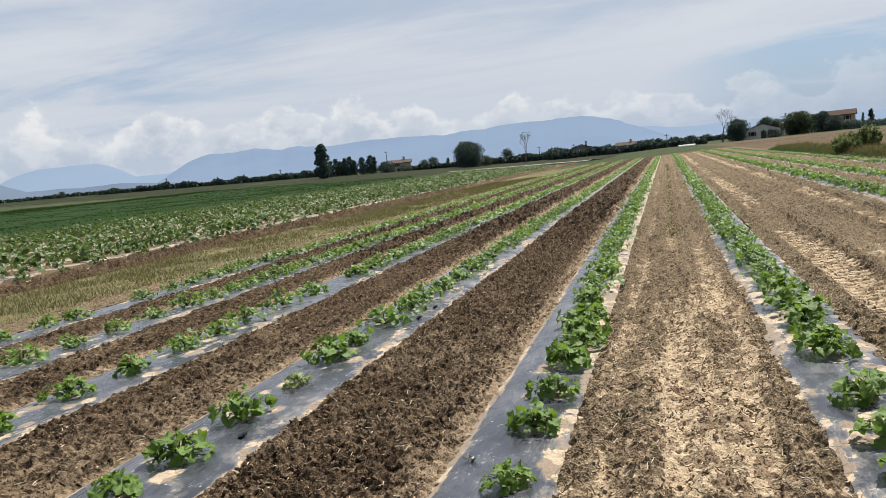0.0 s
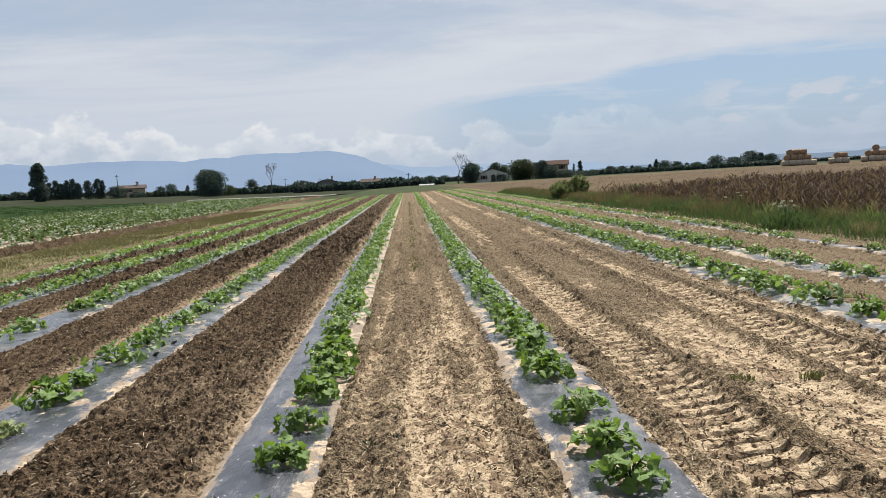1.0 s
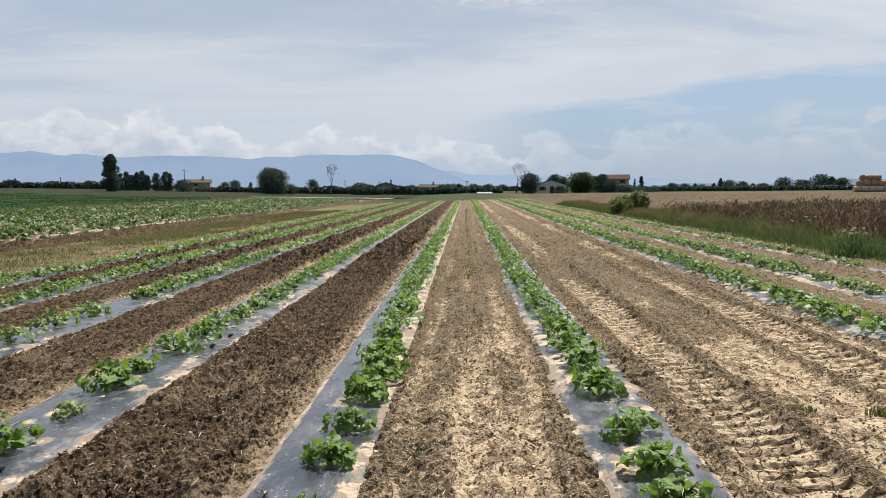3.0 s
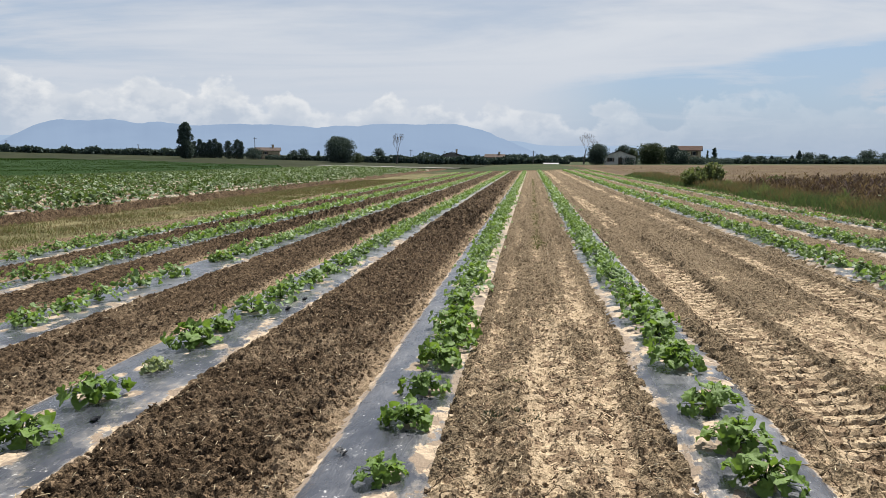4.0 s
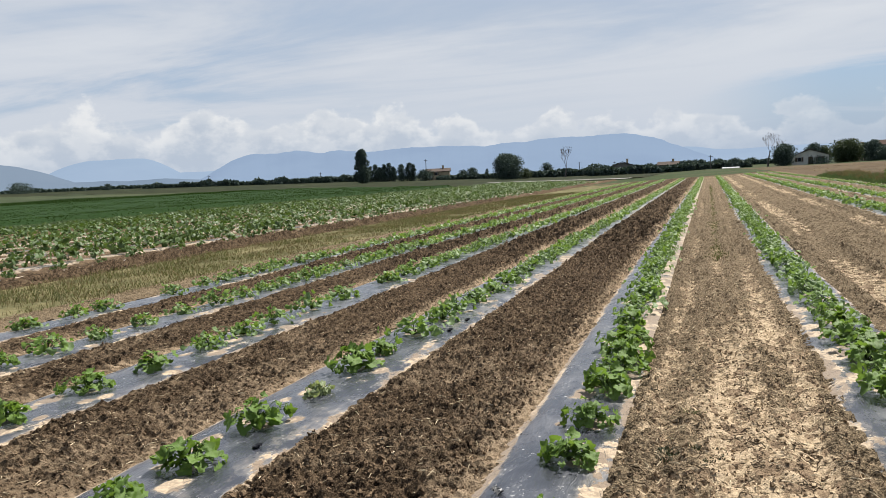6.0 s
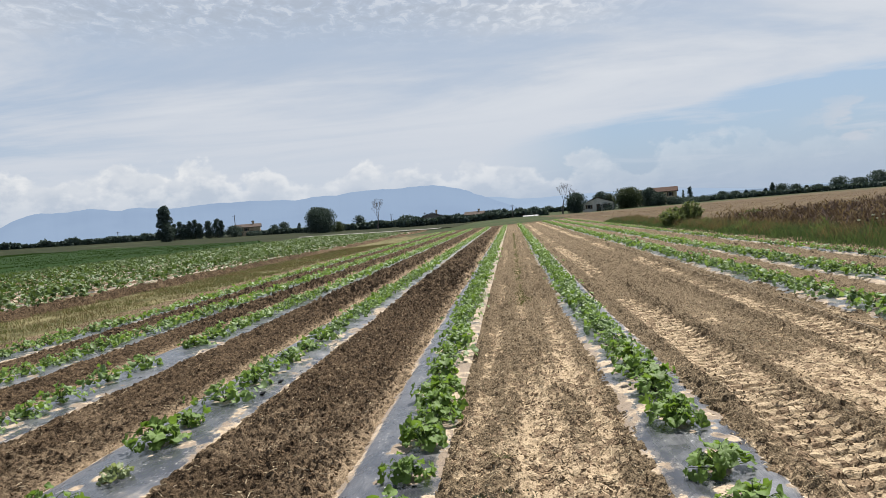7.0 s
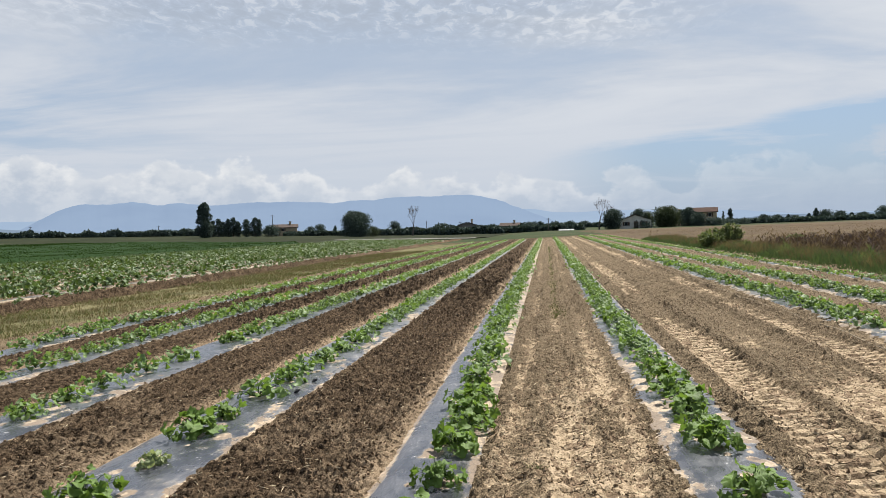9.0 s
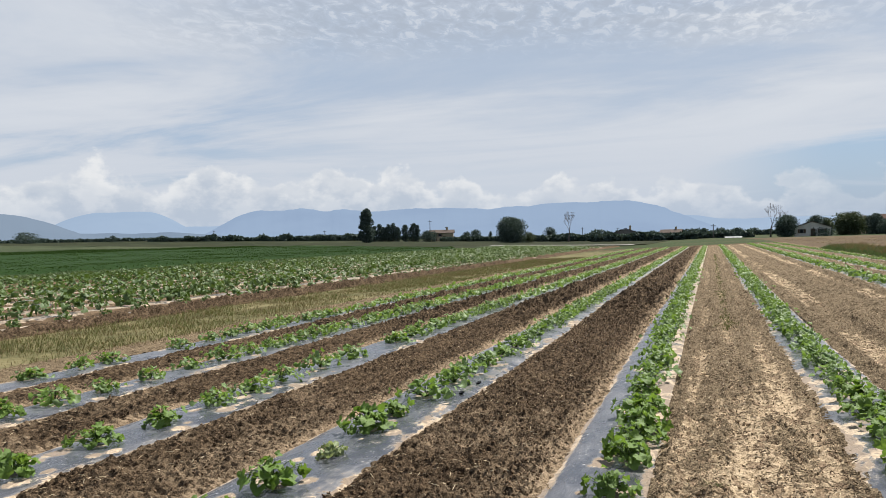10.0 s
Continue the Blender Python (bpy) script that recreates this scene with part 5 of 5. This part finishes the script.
# shrubs at the corner of the straw field
def shrub(x, y, h, w, seed, label):
    """Many upright leafy shoots from one base."""
    g = np.random.default_rng(seed)
    root = tagged(new("shrub"), label, "shrub", "shrubs at the field corner")
    root.location = (x, y, float(gz(x, y)))
    stems, cs = [], []
    for i in range(34):
        a, q = g.random() * 6.283, math.sqrt(g.random())
        top = Vector((w / 2 * q * math.cos(a), w / 2 * q * math.sin(a), h * (1.05 - 0.55 * q * q) * (0.7 + 0.4 * g.random())))
        foot = Vector((top.x * 0.35, top.y * 0.35, 0))
        mid = foot.lerp(top, 0.5) + Vector((0, 0, 0.06 * h))
        stems.append(tube([foot, mid, top], [0.014, 0.009, 0.003], 4))
        for t in np.linspace(0.25, 1.0, 9):
            c = foot.lerp(top, float(t))
            cs.append((c.x, c.y, c.z))
    part("stems", mesh_from("stems", *merge(stems), M["bark"]), root)
    part("leaves", mesh_from("leaves", *leaf_cards(np.array(cs), np.full(len(cs), 0.09), 2600, 0.055, g), M["shrub"], False), root)


shrub(8.35, 38.5, 0.80, 1.5, 120, "leafy green shrub at the corner of the straw field")
shrub(9.5, 39.5, 1.2, 1.3, 121, "upright green shrub at the corner of the straw field")
shrub(8.9, 40.5, 0.85, 1.6, 122, "leafy green shrub at the corner of the straw field")
shrub(10.6, 33.0, 0.55, 1.3, 123, "low straggling green bush beside the dead crop")


def belt(name, az0, az1, d, top0, top1, seed, mat, label, n, depth=8):
    """A far line of trees or hedge as one mass of leaf clumps with an uneven top."""
    g = np.random.default_rng(seed)
    count = int((az1 - az0) * 11) + 4
    cs, rs = [], []
    for i in range(count):
        az = az0 + (az1 - az0) * (i + g.random()) / count
        x, y = at(az, d + depth * (g.random() - 0.5))
        top = 1.64 + d * math.tan(radians(top0 + (top1 - top0) * (0.25 * g.random() + 0.75 * float(sstep(vnoise(np.array(az * 1.7), np.array(0.5), seed), 0.35, 0.95)))))
        base = float(gz(x, y))
        hh = max(1.2, top - base)
        for z in np.linspace(0.25, 0.8, 3):
            cs.append((x, y, base + hh * z))
            rs.append(hh * 0.30 + 0.3)
    V, F = leaf_cards(np.array(cs), np.array(rs), int(n * 4.5), 0.46, g)
    tagged(new(name, mesh_from(name, V, F, M[mat], False)), label, "hedge" if "hedge" in name else "trees", kind="stuff")


belt("far_hedge", -8.5, 2.8, 250, -0.10, 0.06, 201, "tree", "clipped dark hedge along the plain", 4200)
belt("far_hedge", -20, -8.5, 290, -0.05, 0.20, 202, "tree", "dark hedge and bushes along the plain", 3600)
belt("tree_line", -27, -19, 420, 0.05, 0.45, 203, "tree", "far dark line of trees", 2600)
belt("tree_line", -41.5, -26, 330, 0.30, 0.68, 204, "tree", "far dark line of trees", 5200)
belt("tree_line", -60, -40, 360, 0.25, 0.62, 205, "tree", "far dark line of trees", 4200)
belt("tree_line", -9, 4.5, 420, 0.02, 0.46, 206, "tree", "far dark line of trees and gardens", 3600)
belt("tree_line", 13, 45, 380, -0.34, -0.04, 207, "tree", "far dark line of trees", 6500)
belt("far_hedge", 13.5, 27, 270, -0.30, -0.16, 208, "tree", "low dark hedge at the edge of the plain", 3000)


# ---------------------------------------------------------------- houses
def house(az, d, w, dp, eave, ridge, turn, wall, roof, label, windows=(), door=None, chimney=True, name="farmhouse"):
    x, y = at(az, d)
    root = tagged(new(name), label, "house", "houses on the plain")
    root.matrix_basis = pose(x, y, float(gz(x, y)), 0, 0, turn)
    bm = bmesh.new()
    pts = [(-w / 2, -0.5), (w / 2, -0.5), (w / 2, eave), (0, ridge - 0.15), (-w / 2, eave)]
    if dp < 0:                      # gable towards the side instead of the front
        dp = -dp
        pts = [(-dp / 2, -0.5), (dp / 2, -0.5), (dp / 2, eave), (0, ridge - 0.15), (-dp / 2, eave)]
        front = [bm.verts.new((-w / 2, p, z)) for p, z in pts]
        back = [bm.verts.new((w / 2, p, z)) for p, z in pts]
        along = "x"
    else:
        front = [bm.verts.new((p, -dp / 2, z)) for p, z in pts]
        back = [bm.verts.new((p, dp / 2, z)) for p, z in pts]
        along = "y"
    bm.faces.new(front)
    bm.faces.new(back[::-1])
    for i in range(5):
        bm.faces.new((front[(i + 1) % 5], front[i], back[i], back[(i + 1) % 5]))
    bmesh.ops.recalc_face_normals(bm, faces=bm.faces)
    part("wall", bm_mesh("wall", bm, M[wall]), root)
    half, long = (w / 2, dp / 2) if along == "y" else (dp / 2, w / 2)
    over, th = 0.5, 0.18
    bm = bmesh.new()
    slope = (ridge - eave) / half
    for s in (-1, 1):
        prof = [(0, ridge), (s * (half + over), eave - slope * over), (s * (half + over), eave - slope * over + th), (0, ridge + th)]
        a = [bm.verts.new((p, -long - over, z) if along == "y" else (-long - over, p, z)) for p, z in prof]
        b = [bm.verts.new((p, long + over, z) if along == "y" else (long + over, p, z)) for p, z in prof]
        bm.faces.new(a)
        bm.faces.new(b[::-1])
        for i in range(4):
            bm.faces.new((a[(i + 1) % 4], a[i], b[i], b[(i + 1) % 4]))
    bmesh.ops.recalc_face_normals(bm, faces=bm.faces)
    r = part("roof", bm_mesh("roof", bm, M[roof]), root, "clay tile roof")
    if chimney:
        bm = bmesh.new()
        box(bm, w * 0.18, w * 0.18 + 0.8, -0.4, 0.4, ridge - 0.8, ridge + 1.1)
        box(bm, w * 0.18 - 0.12, w * 0.18 + 0.92, -0.52, 0.52, ridge + 1.1, ridge + 1.25)
        part("chimney", bm_mesh("chimney", bm, M["plaster_warm"]), r)
    for wx, wz, ww, wh in windows:
        bm = bmesh.new()
        box(bm, wx - ww / 2 - 0.1, wx + ww / 2 + 0.1, -dp / 2 - 0.06, -dp / 2 + 0.1, wz - 0.1, wz + wh + 0.1)
        win = part("window", bm_mesh("window", bm, M["plaster"]), root)
        bm = bmesh.new()
        box(bm, wx - ww / 2, wx + ww / 2, -dp / 2 - 0.10, -dp / 2 - 0.065, wz, wz + wh)
        part("pane", bm_mesh("pane", bm, M["dark"]), win)
        for s in (-1, 1):
            bm = bmesh.new()
            cx = wx + s * (ww / 2 + 0.32)
            box(bm, cx - 0.25, cx + 0.25, -dp / 2 - 0.10, -dp / 2 - 0.02, wz - 0.05, wz + wh + 0.05)
            part("shutter", bm_mesh("shutter", bm, M["shutter"]), win)
    if door:
        bm = bmesh.new()
        box(bm, door - 0.6, door + 0.6, -dp / 2 - 0.07, -dp / 2 + 0.05, -0.1, 2.1)
        part("door", bm_mesh("door", bm, M["shutter"]), root)
    return root


house(11.5, 275, 7.6, -8.0, 4.6, 6.0, -14, "plaster_warm", "tile", "two-storey farmhouse with a red tiled roof behind dark trees", [(-1.8, 2.9, 1.0, 1.3), (1.8, 2.9, 1.0, 1.3), (1.8, 0.6, 1.0, 1.3)], -1.8, False)
house(6.6, 232, 9.2, 7.0, 2.4, 4.1, -8, "plaster", "tile_old", "low pale farm shed with an old tiled gable roof", [(-2.6, 0.9, 0.9, 1.1), (2.4, 0.9, 0.9, 1.1)], 0.2, False, "farm_shed")
house(-19.95, 300, 9.4, -7.5, 3.4, 4.5, 18, "plaster_warm", "tile_old", "ochre country house with a shallow tiled roof", [(-2.8, 2.0, 0.8, 1.0), (-0.6, 2.0, 0.8, 1.0), (-2.8, 0.4, 0.8, 1.0)], 1.2)
house(-6.05, 330, 9, 8, 3.3, 4.9, 6, "stone", "tile_old", "far house with a brownish gable roof", [(-2, 1.4, 0.9, 1.1), (2, 1.4, 0.9, 1.1)])
house(-2.75, 330, 8, -7, 2.7, 3.9, -4, "stone", "tile_old", "far long house with a brownish roof", [(-3, 1.4, 0.9, 1.1), (1, 1.4, 0.9, 1.1)])
house(9.35, 270, 8, 7, 3.2, 4.6, 10, "plaster_warm", "tile_old", "farm building half hidden behind trees", [(0, 1.4, 0.9, 1.1)])


def greenhouse(az, d, w, h):
    """A long low white tunnel."""
    x, y = at(az, d)
    root = tagged(new("polytunnel"), "long low white plastic growing tunnel", "polytunnel")
    root.matrix_basis = pose(x, y, float(gz(x, y)), 0, 0, -az)
    th = np.linspace(0, math.pi, 13)
    xs = np.linspace(-w / 2, w / 2, 9)
    V = np.array([(a, -2.6 * math.cos(t), h * math.sin(t) ** 0.8) for a in xs for t in th])
    F = np.array([(i * 13 + j, i * 13 + j + 1, (i + 1) * 13 + j + 1, (i + 1) * 13 + j) for i in range(8) for j in range(12)])
    part("cover", mesh_from("cover", V, F, M["white"]), root)
    for i, a in enumerate(xs[::2]):
        part("hoop", mesh_from("hoop", *tube([Vector((a, -2.66 * math.cos(t), (h + 0.05) * max(0, math.sin(t)) ** 0.8)) for t in th], [0.05] * 13, 4), M["dead_wood"]), root)


greenhouse(1.5, 245, 5.0, 0.38)


def pole(az, d, top):
    x, y = at(az, d)
    h = 1.64 + d * math.tan(radians(top)) - float(gz(x, y))
    root = tagged(new("utility_pole"), "slim dark utility pole on the plain", "utility pole", "utility poles")
    root.location = (x, y, float(gz(x, y)))
    part("post", mesh_from("post", *tube([Vector((0, 0, -0.2)), Vector((0, 0, h / 2)), Vector((0, 0, h))], [0.16, 0.14, 0.11]), M["pole"]), root)
    bm = bmesh.new()
    box(bm, -0.7, 0.7, -0.06, 0.06, h - 0.5, h - 0.38)
    part("crossarm", bm_mesh("crossarm", bm, M["pole"]), root)


for az, d, top in ((0.15, 240, 0.62), (-20.85, 290, 1.45), (-19.6, 320, 0.95), (-28.9, 330, 0.85), (-37.0, 330, 1.0), (-6.6, 320, 0.55), (-9.2, 320, 0.65)):
    pole(az, d, top)


# ---------------------------------------------------------------- straw bales
def bale_model(mat, label):
    root = tagged(new("straw_bale"), label, "straw bale", "stacked straw bales")
    n, L, R = 20, 1.25, 0.62
    g = np.random.default_rng(77)
    prof = [(-L / 2, 0.0), (-L / 2, 0.5), (-L / 2 + 0.02, R - 0.06), (-L / 2 + 0.08, R), (-0.2, R + 0.01), (0.2, R + 0.01), (L / 2 - 0.08, R), (L / 2 - 0.02, R - 0.06), (L / 2, 0.5), (L / 2, 0.0)]
    V = np.array([(a + 0.02 * (g.random() - 0.5), (r + 0.03 * (g.random() - 0.5)) * math.cos(6.2832 * j / n), (r + 0.03 * (g.random() - 0.5)) * math.sin(6.2832 * j / n) * 0.97 + R) for a, r in prof for j in range(n)])
    F = np.array([(i * n + j, i * n + (j + 1) % n, (i + 1) * n + (j + 1) % n, (i + 1) * n + j) for i in range(len(prof) - 1) for j in range(n)])
    part("straw", mesh_from("straw", V, F, M[mat]), root)
    for a in (-0.35, 0.0, 0.35):
        part("netting", mesh_from("netting", *tube([Vector((a, (R + 0.012) * math.cos(6.2832 * j / n), (R + 0.012) * math.sin(6.2832 * j / n) * 0.97 + R)) for j in range(n + 1)], [0.03] * (n + 1), 4), M["bale_end"]), root)
    return root


bales = [bale_model("bale_pale", "round straw bale in pale netting, bottom of a stack"), bale_model("bale", "round brownish-gold straw bale in a stacked heap")]


def stack(az, d, turn, layers):
    x, y = at(az, d)
    base = pose(x, y, float(gz(x, y)), 0, 0, turn)
    for lv, (cols, deep, shift) in enumerate(layers):
        for i in range(cols):
            for j in range(deep):
                end_on = 90 if lv > 0 and i == 0 else 0
                m = base @ pose((i - (cols - 1) / 2) * 1.30 + shift, (j - (deep - 1) / 2) * 1.26, lv * 1.10, 0, 0, end_on + 5 * math.sin(7 * i + 3 * j + lv))
                set_down(bales[min(lv, 1)], m)


stack(28.3, 172, -24, [(5, 3, 0.0), (4, 2, -0.3), (3, 1, -0.4)])
stack(30.75, 178, -28, [(3, 2, 0.0), (2, 1, 0.3)])
stack(33.3, 178, -30, [(6, 3, 0.0), (4, 2, -0.6), (1, 1, -1.2)])


# ---------------------------------------------------------------- track, mountains
def ribbon(name, p0, p1, w, mat, label, lift=0.05):
    a, b = Vector(p0), Vector(p1)
    s = Vector((-(b - a).y, (b - a).x)).normalized()
    n = 60
    V = []
    for i in range(n + 1):
        c = a.lerp(b, i / n)
        for u in (-1, -0.4, 0.4, 1):
            wob = 0.2 * (vnoise(np.array(i * 0.7), np.array(u + 3.0), 5) - 0.5)
            q = c + s * (u * w / 2 + float(wob))
            V.append((q.x, q.y, float(ground_height(np.array(q.x), np.array(q.y))) + lift + (0.03 if abs(u) < 0.5 else -0.06)))
    F = np.array([(i * 4 + j, i * 4 + j + 1, i * 4 + 5 + j, i * 4 + 4 + j) for i in range(n) for j in range(3)])
    return tagged(new(name, mesh_from(name, np.array(V), F, M[mat])), label, "farm track", kind="structure")


ribbon("farm_track", (-51, 177), (-13, 143), 1.6, "gravel", "pale gravel farm track crossing beyond the field", 0.30)
ribbon("field_margin", (-40, 104), (40, 103), 3.0, "straw", "narrow pale grassy margin at the end of the rows")


def ridge(name, d, az0, az1, blocks, rough, seed, mat, label):
    """A range of hills: a strip whose crest follows a few broad blocks (rise from, full at, full to, fall to, elevation)."""
    n = 320
    V, F = [], []
    for i in range(n + 1):
        az = az0 + (az1 - az0) * i / n
        el = max(e * float(sstep(az, a, b) * (1 - sstep(az, c, f))) for a, b, c, f, e in blocks)
        el += rough * (float(fbm(np.array(az * 0.40), np.array(0.5), seed, 6)) - 0.5) * min(1.0, el)
        for j in range(9):
            t = j / 8
            dd = d * (0.86 + 0.14 * t)
            x, y = dd * math.sin(radians(az)), dd * math.cos(radians(az))
            cut = 1 + 0.10 * (float(vnoise(np.array(az * 1.3), np.array(t * 3.0), seed + 3)) - 0.5) * (1 - t)
            V.append((x, y, -20 + (20 + 1.64 + d * math.tan(radians(max(0.02, el)))) * t ** 0.9 * cut))
    for i in range(n):
        for j in range(8):
            F.append((i * 9 + j, (i + 1) * 9 + j, (i + 1) * 9 + j + 1, i * 9 + j + 1))
    return tagged(new(name, mesh_from(name, np.array(V), np.array(F), M[mat])), label, "mountains", kind="structure")


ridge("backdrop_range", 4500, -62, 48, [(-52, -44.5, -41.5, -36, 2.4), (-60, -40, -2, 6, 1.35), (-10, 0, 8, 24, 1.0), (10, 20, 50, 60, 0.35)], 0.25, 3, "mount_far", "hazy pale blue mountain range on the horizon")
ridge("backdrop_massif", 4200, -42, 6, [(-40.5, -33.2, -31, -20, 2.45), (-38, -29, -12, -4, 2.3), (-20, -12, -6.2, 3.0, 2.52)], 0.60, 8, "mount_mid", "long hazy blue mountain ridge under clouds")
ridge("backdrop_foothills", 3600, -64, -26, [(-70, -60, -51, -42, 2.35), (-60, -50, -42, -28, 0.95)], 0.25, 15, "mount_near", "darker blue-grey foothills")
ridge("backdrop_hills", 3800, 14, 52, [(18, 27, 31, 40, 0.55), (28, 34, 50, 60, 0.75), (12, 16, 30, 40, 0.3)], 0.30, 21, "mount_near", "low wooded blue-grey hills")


# ---------------------------------------------------------------- small finds on the soil
def low_weed(x, y, rad, n, mat, label, hgt):
    a, q = g.random(n) * 6.283, np.sqrt(g.random(n))
    px, py = x + rad * q * np.cos(a), y + 0.7 * rad * q * np.sin(a)
    me = mesh_from("weed", *blades(px, py, gz(px, py) + 0.028, hgt * (0.4 + g.random(n)), 1.4, 0.010 + 0 * px, g), M[mat])
    tagged(new("weed", me), label, "weed", "weeds on the lanes")


low_weed(0.10, 4.12, 0.20, 620, "weed_dark", "flattened dark dried weed on the pale lane", 0.014)
low_weed(0.10, 4.75, 0.05, 40, "weed", "tiny green weed on the pale lane", 0.05)
for wx, wy in ((2.62, 4.72), (3.12, 4.66), (3.9, 6.3)):
    low_weed(wx, wy, 0.10, 90, "weed", "small green weed on the pale lane", 0.018)

wy = 13 + 45 * g.random(2600) ** 1.2
wx = 0.36 + 0.10 * g.normal(size=2600)
gather("lane_weeds", [blades(wx, wy, gz(wx, wy) + 0.01, 0.02 + 0.04 * g.random(2600), 1.2, 0.012 + 0.0005 * wy, g)], M["weed"], "tiny green weeds sprouting along the middle of the lane", "weeds")

line_pts = [Vector((3.86 + 0.03 * math.sin(0.7 * y) + 0.02 * math.sin(2.1 * y), y, float(gz(3.86, y)) + 0.060 + 0.012 * math.sin(3.3 * y))) for y in np.arange(3.0, 60.0, 0.4)]
tagged(new("drip_line", mesh_from("drip_line", *tube(line_pts, [0.005] * len(line_pts), 5), M["white_cord"])), "thin pale irrigation hose lying beside the crop row", "drip line")


def film_scrap(x, y, z, turn):
    n = 9
    V = np.array([(0.03 * (i / n - 0.5) * 2, 0.022 * j, 0.012 * math.sin(2.2 * i + j) + 0.01) for i in range(n + 1) for j in (-1, 0, 1)])
    F = np.array([(i * 3 + j, i * 3 + j + 1, i * 3 + 4 + j, i * 3 + 3 + j) for i in range(n) for j in range(2)])
    ob = tagged(new("film_scrap", mesh_from("film_scrap", V, F, M["dark"])), "crumpled scrap of black plastic on the film", "plastic scrap", "plastic scraps")
    ob.matrix_basis = pose(x, y, z, 0, 12, turn)


for x, y in ((-0.82, 3.46), (-2.45, 8.05), (-2.47, 7.49), (-2.55, 3.9)):
    film_scrap(x, y, float(gz(x, y)) + 0.04, 40 * x)
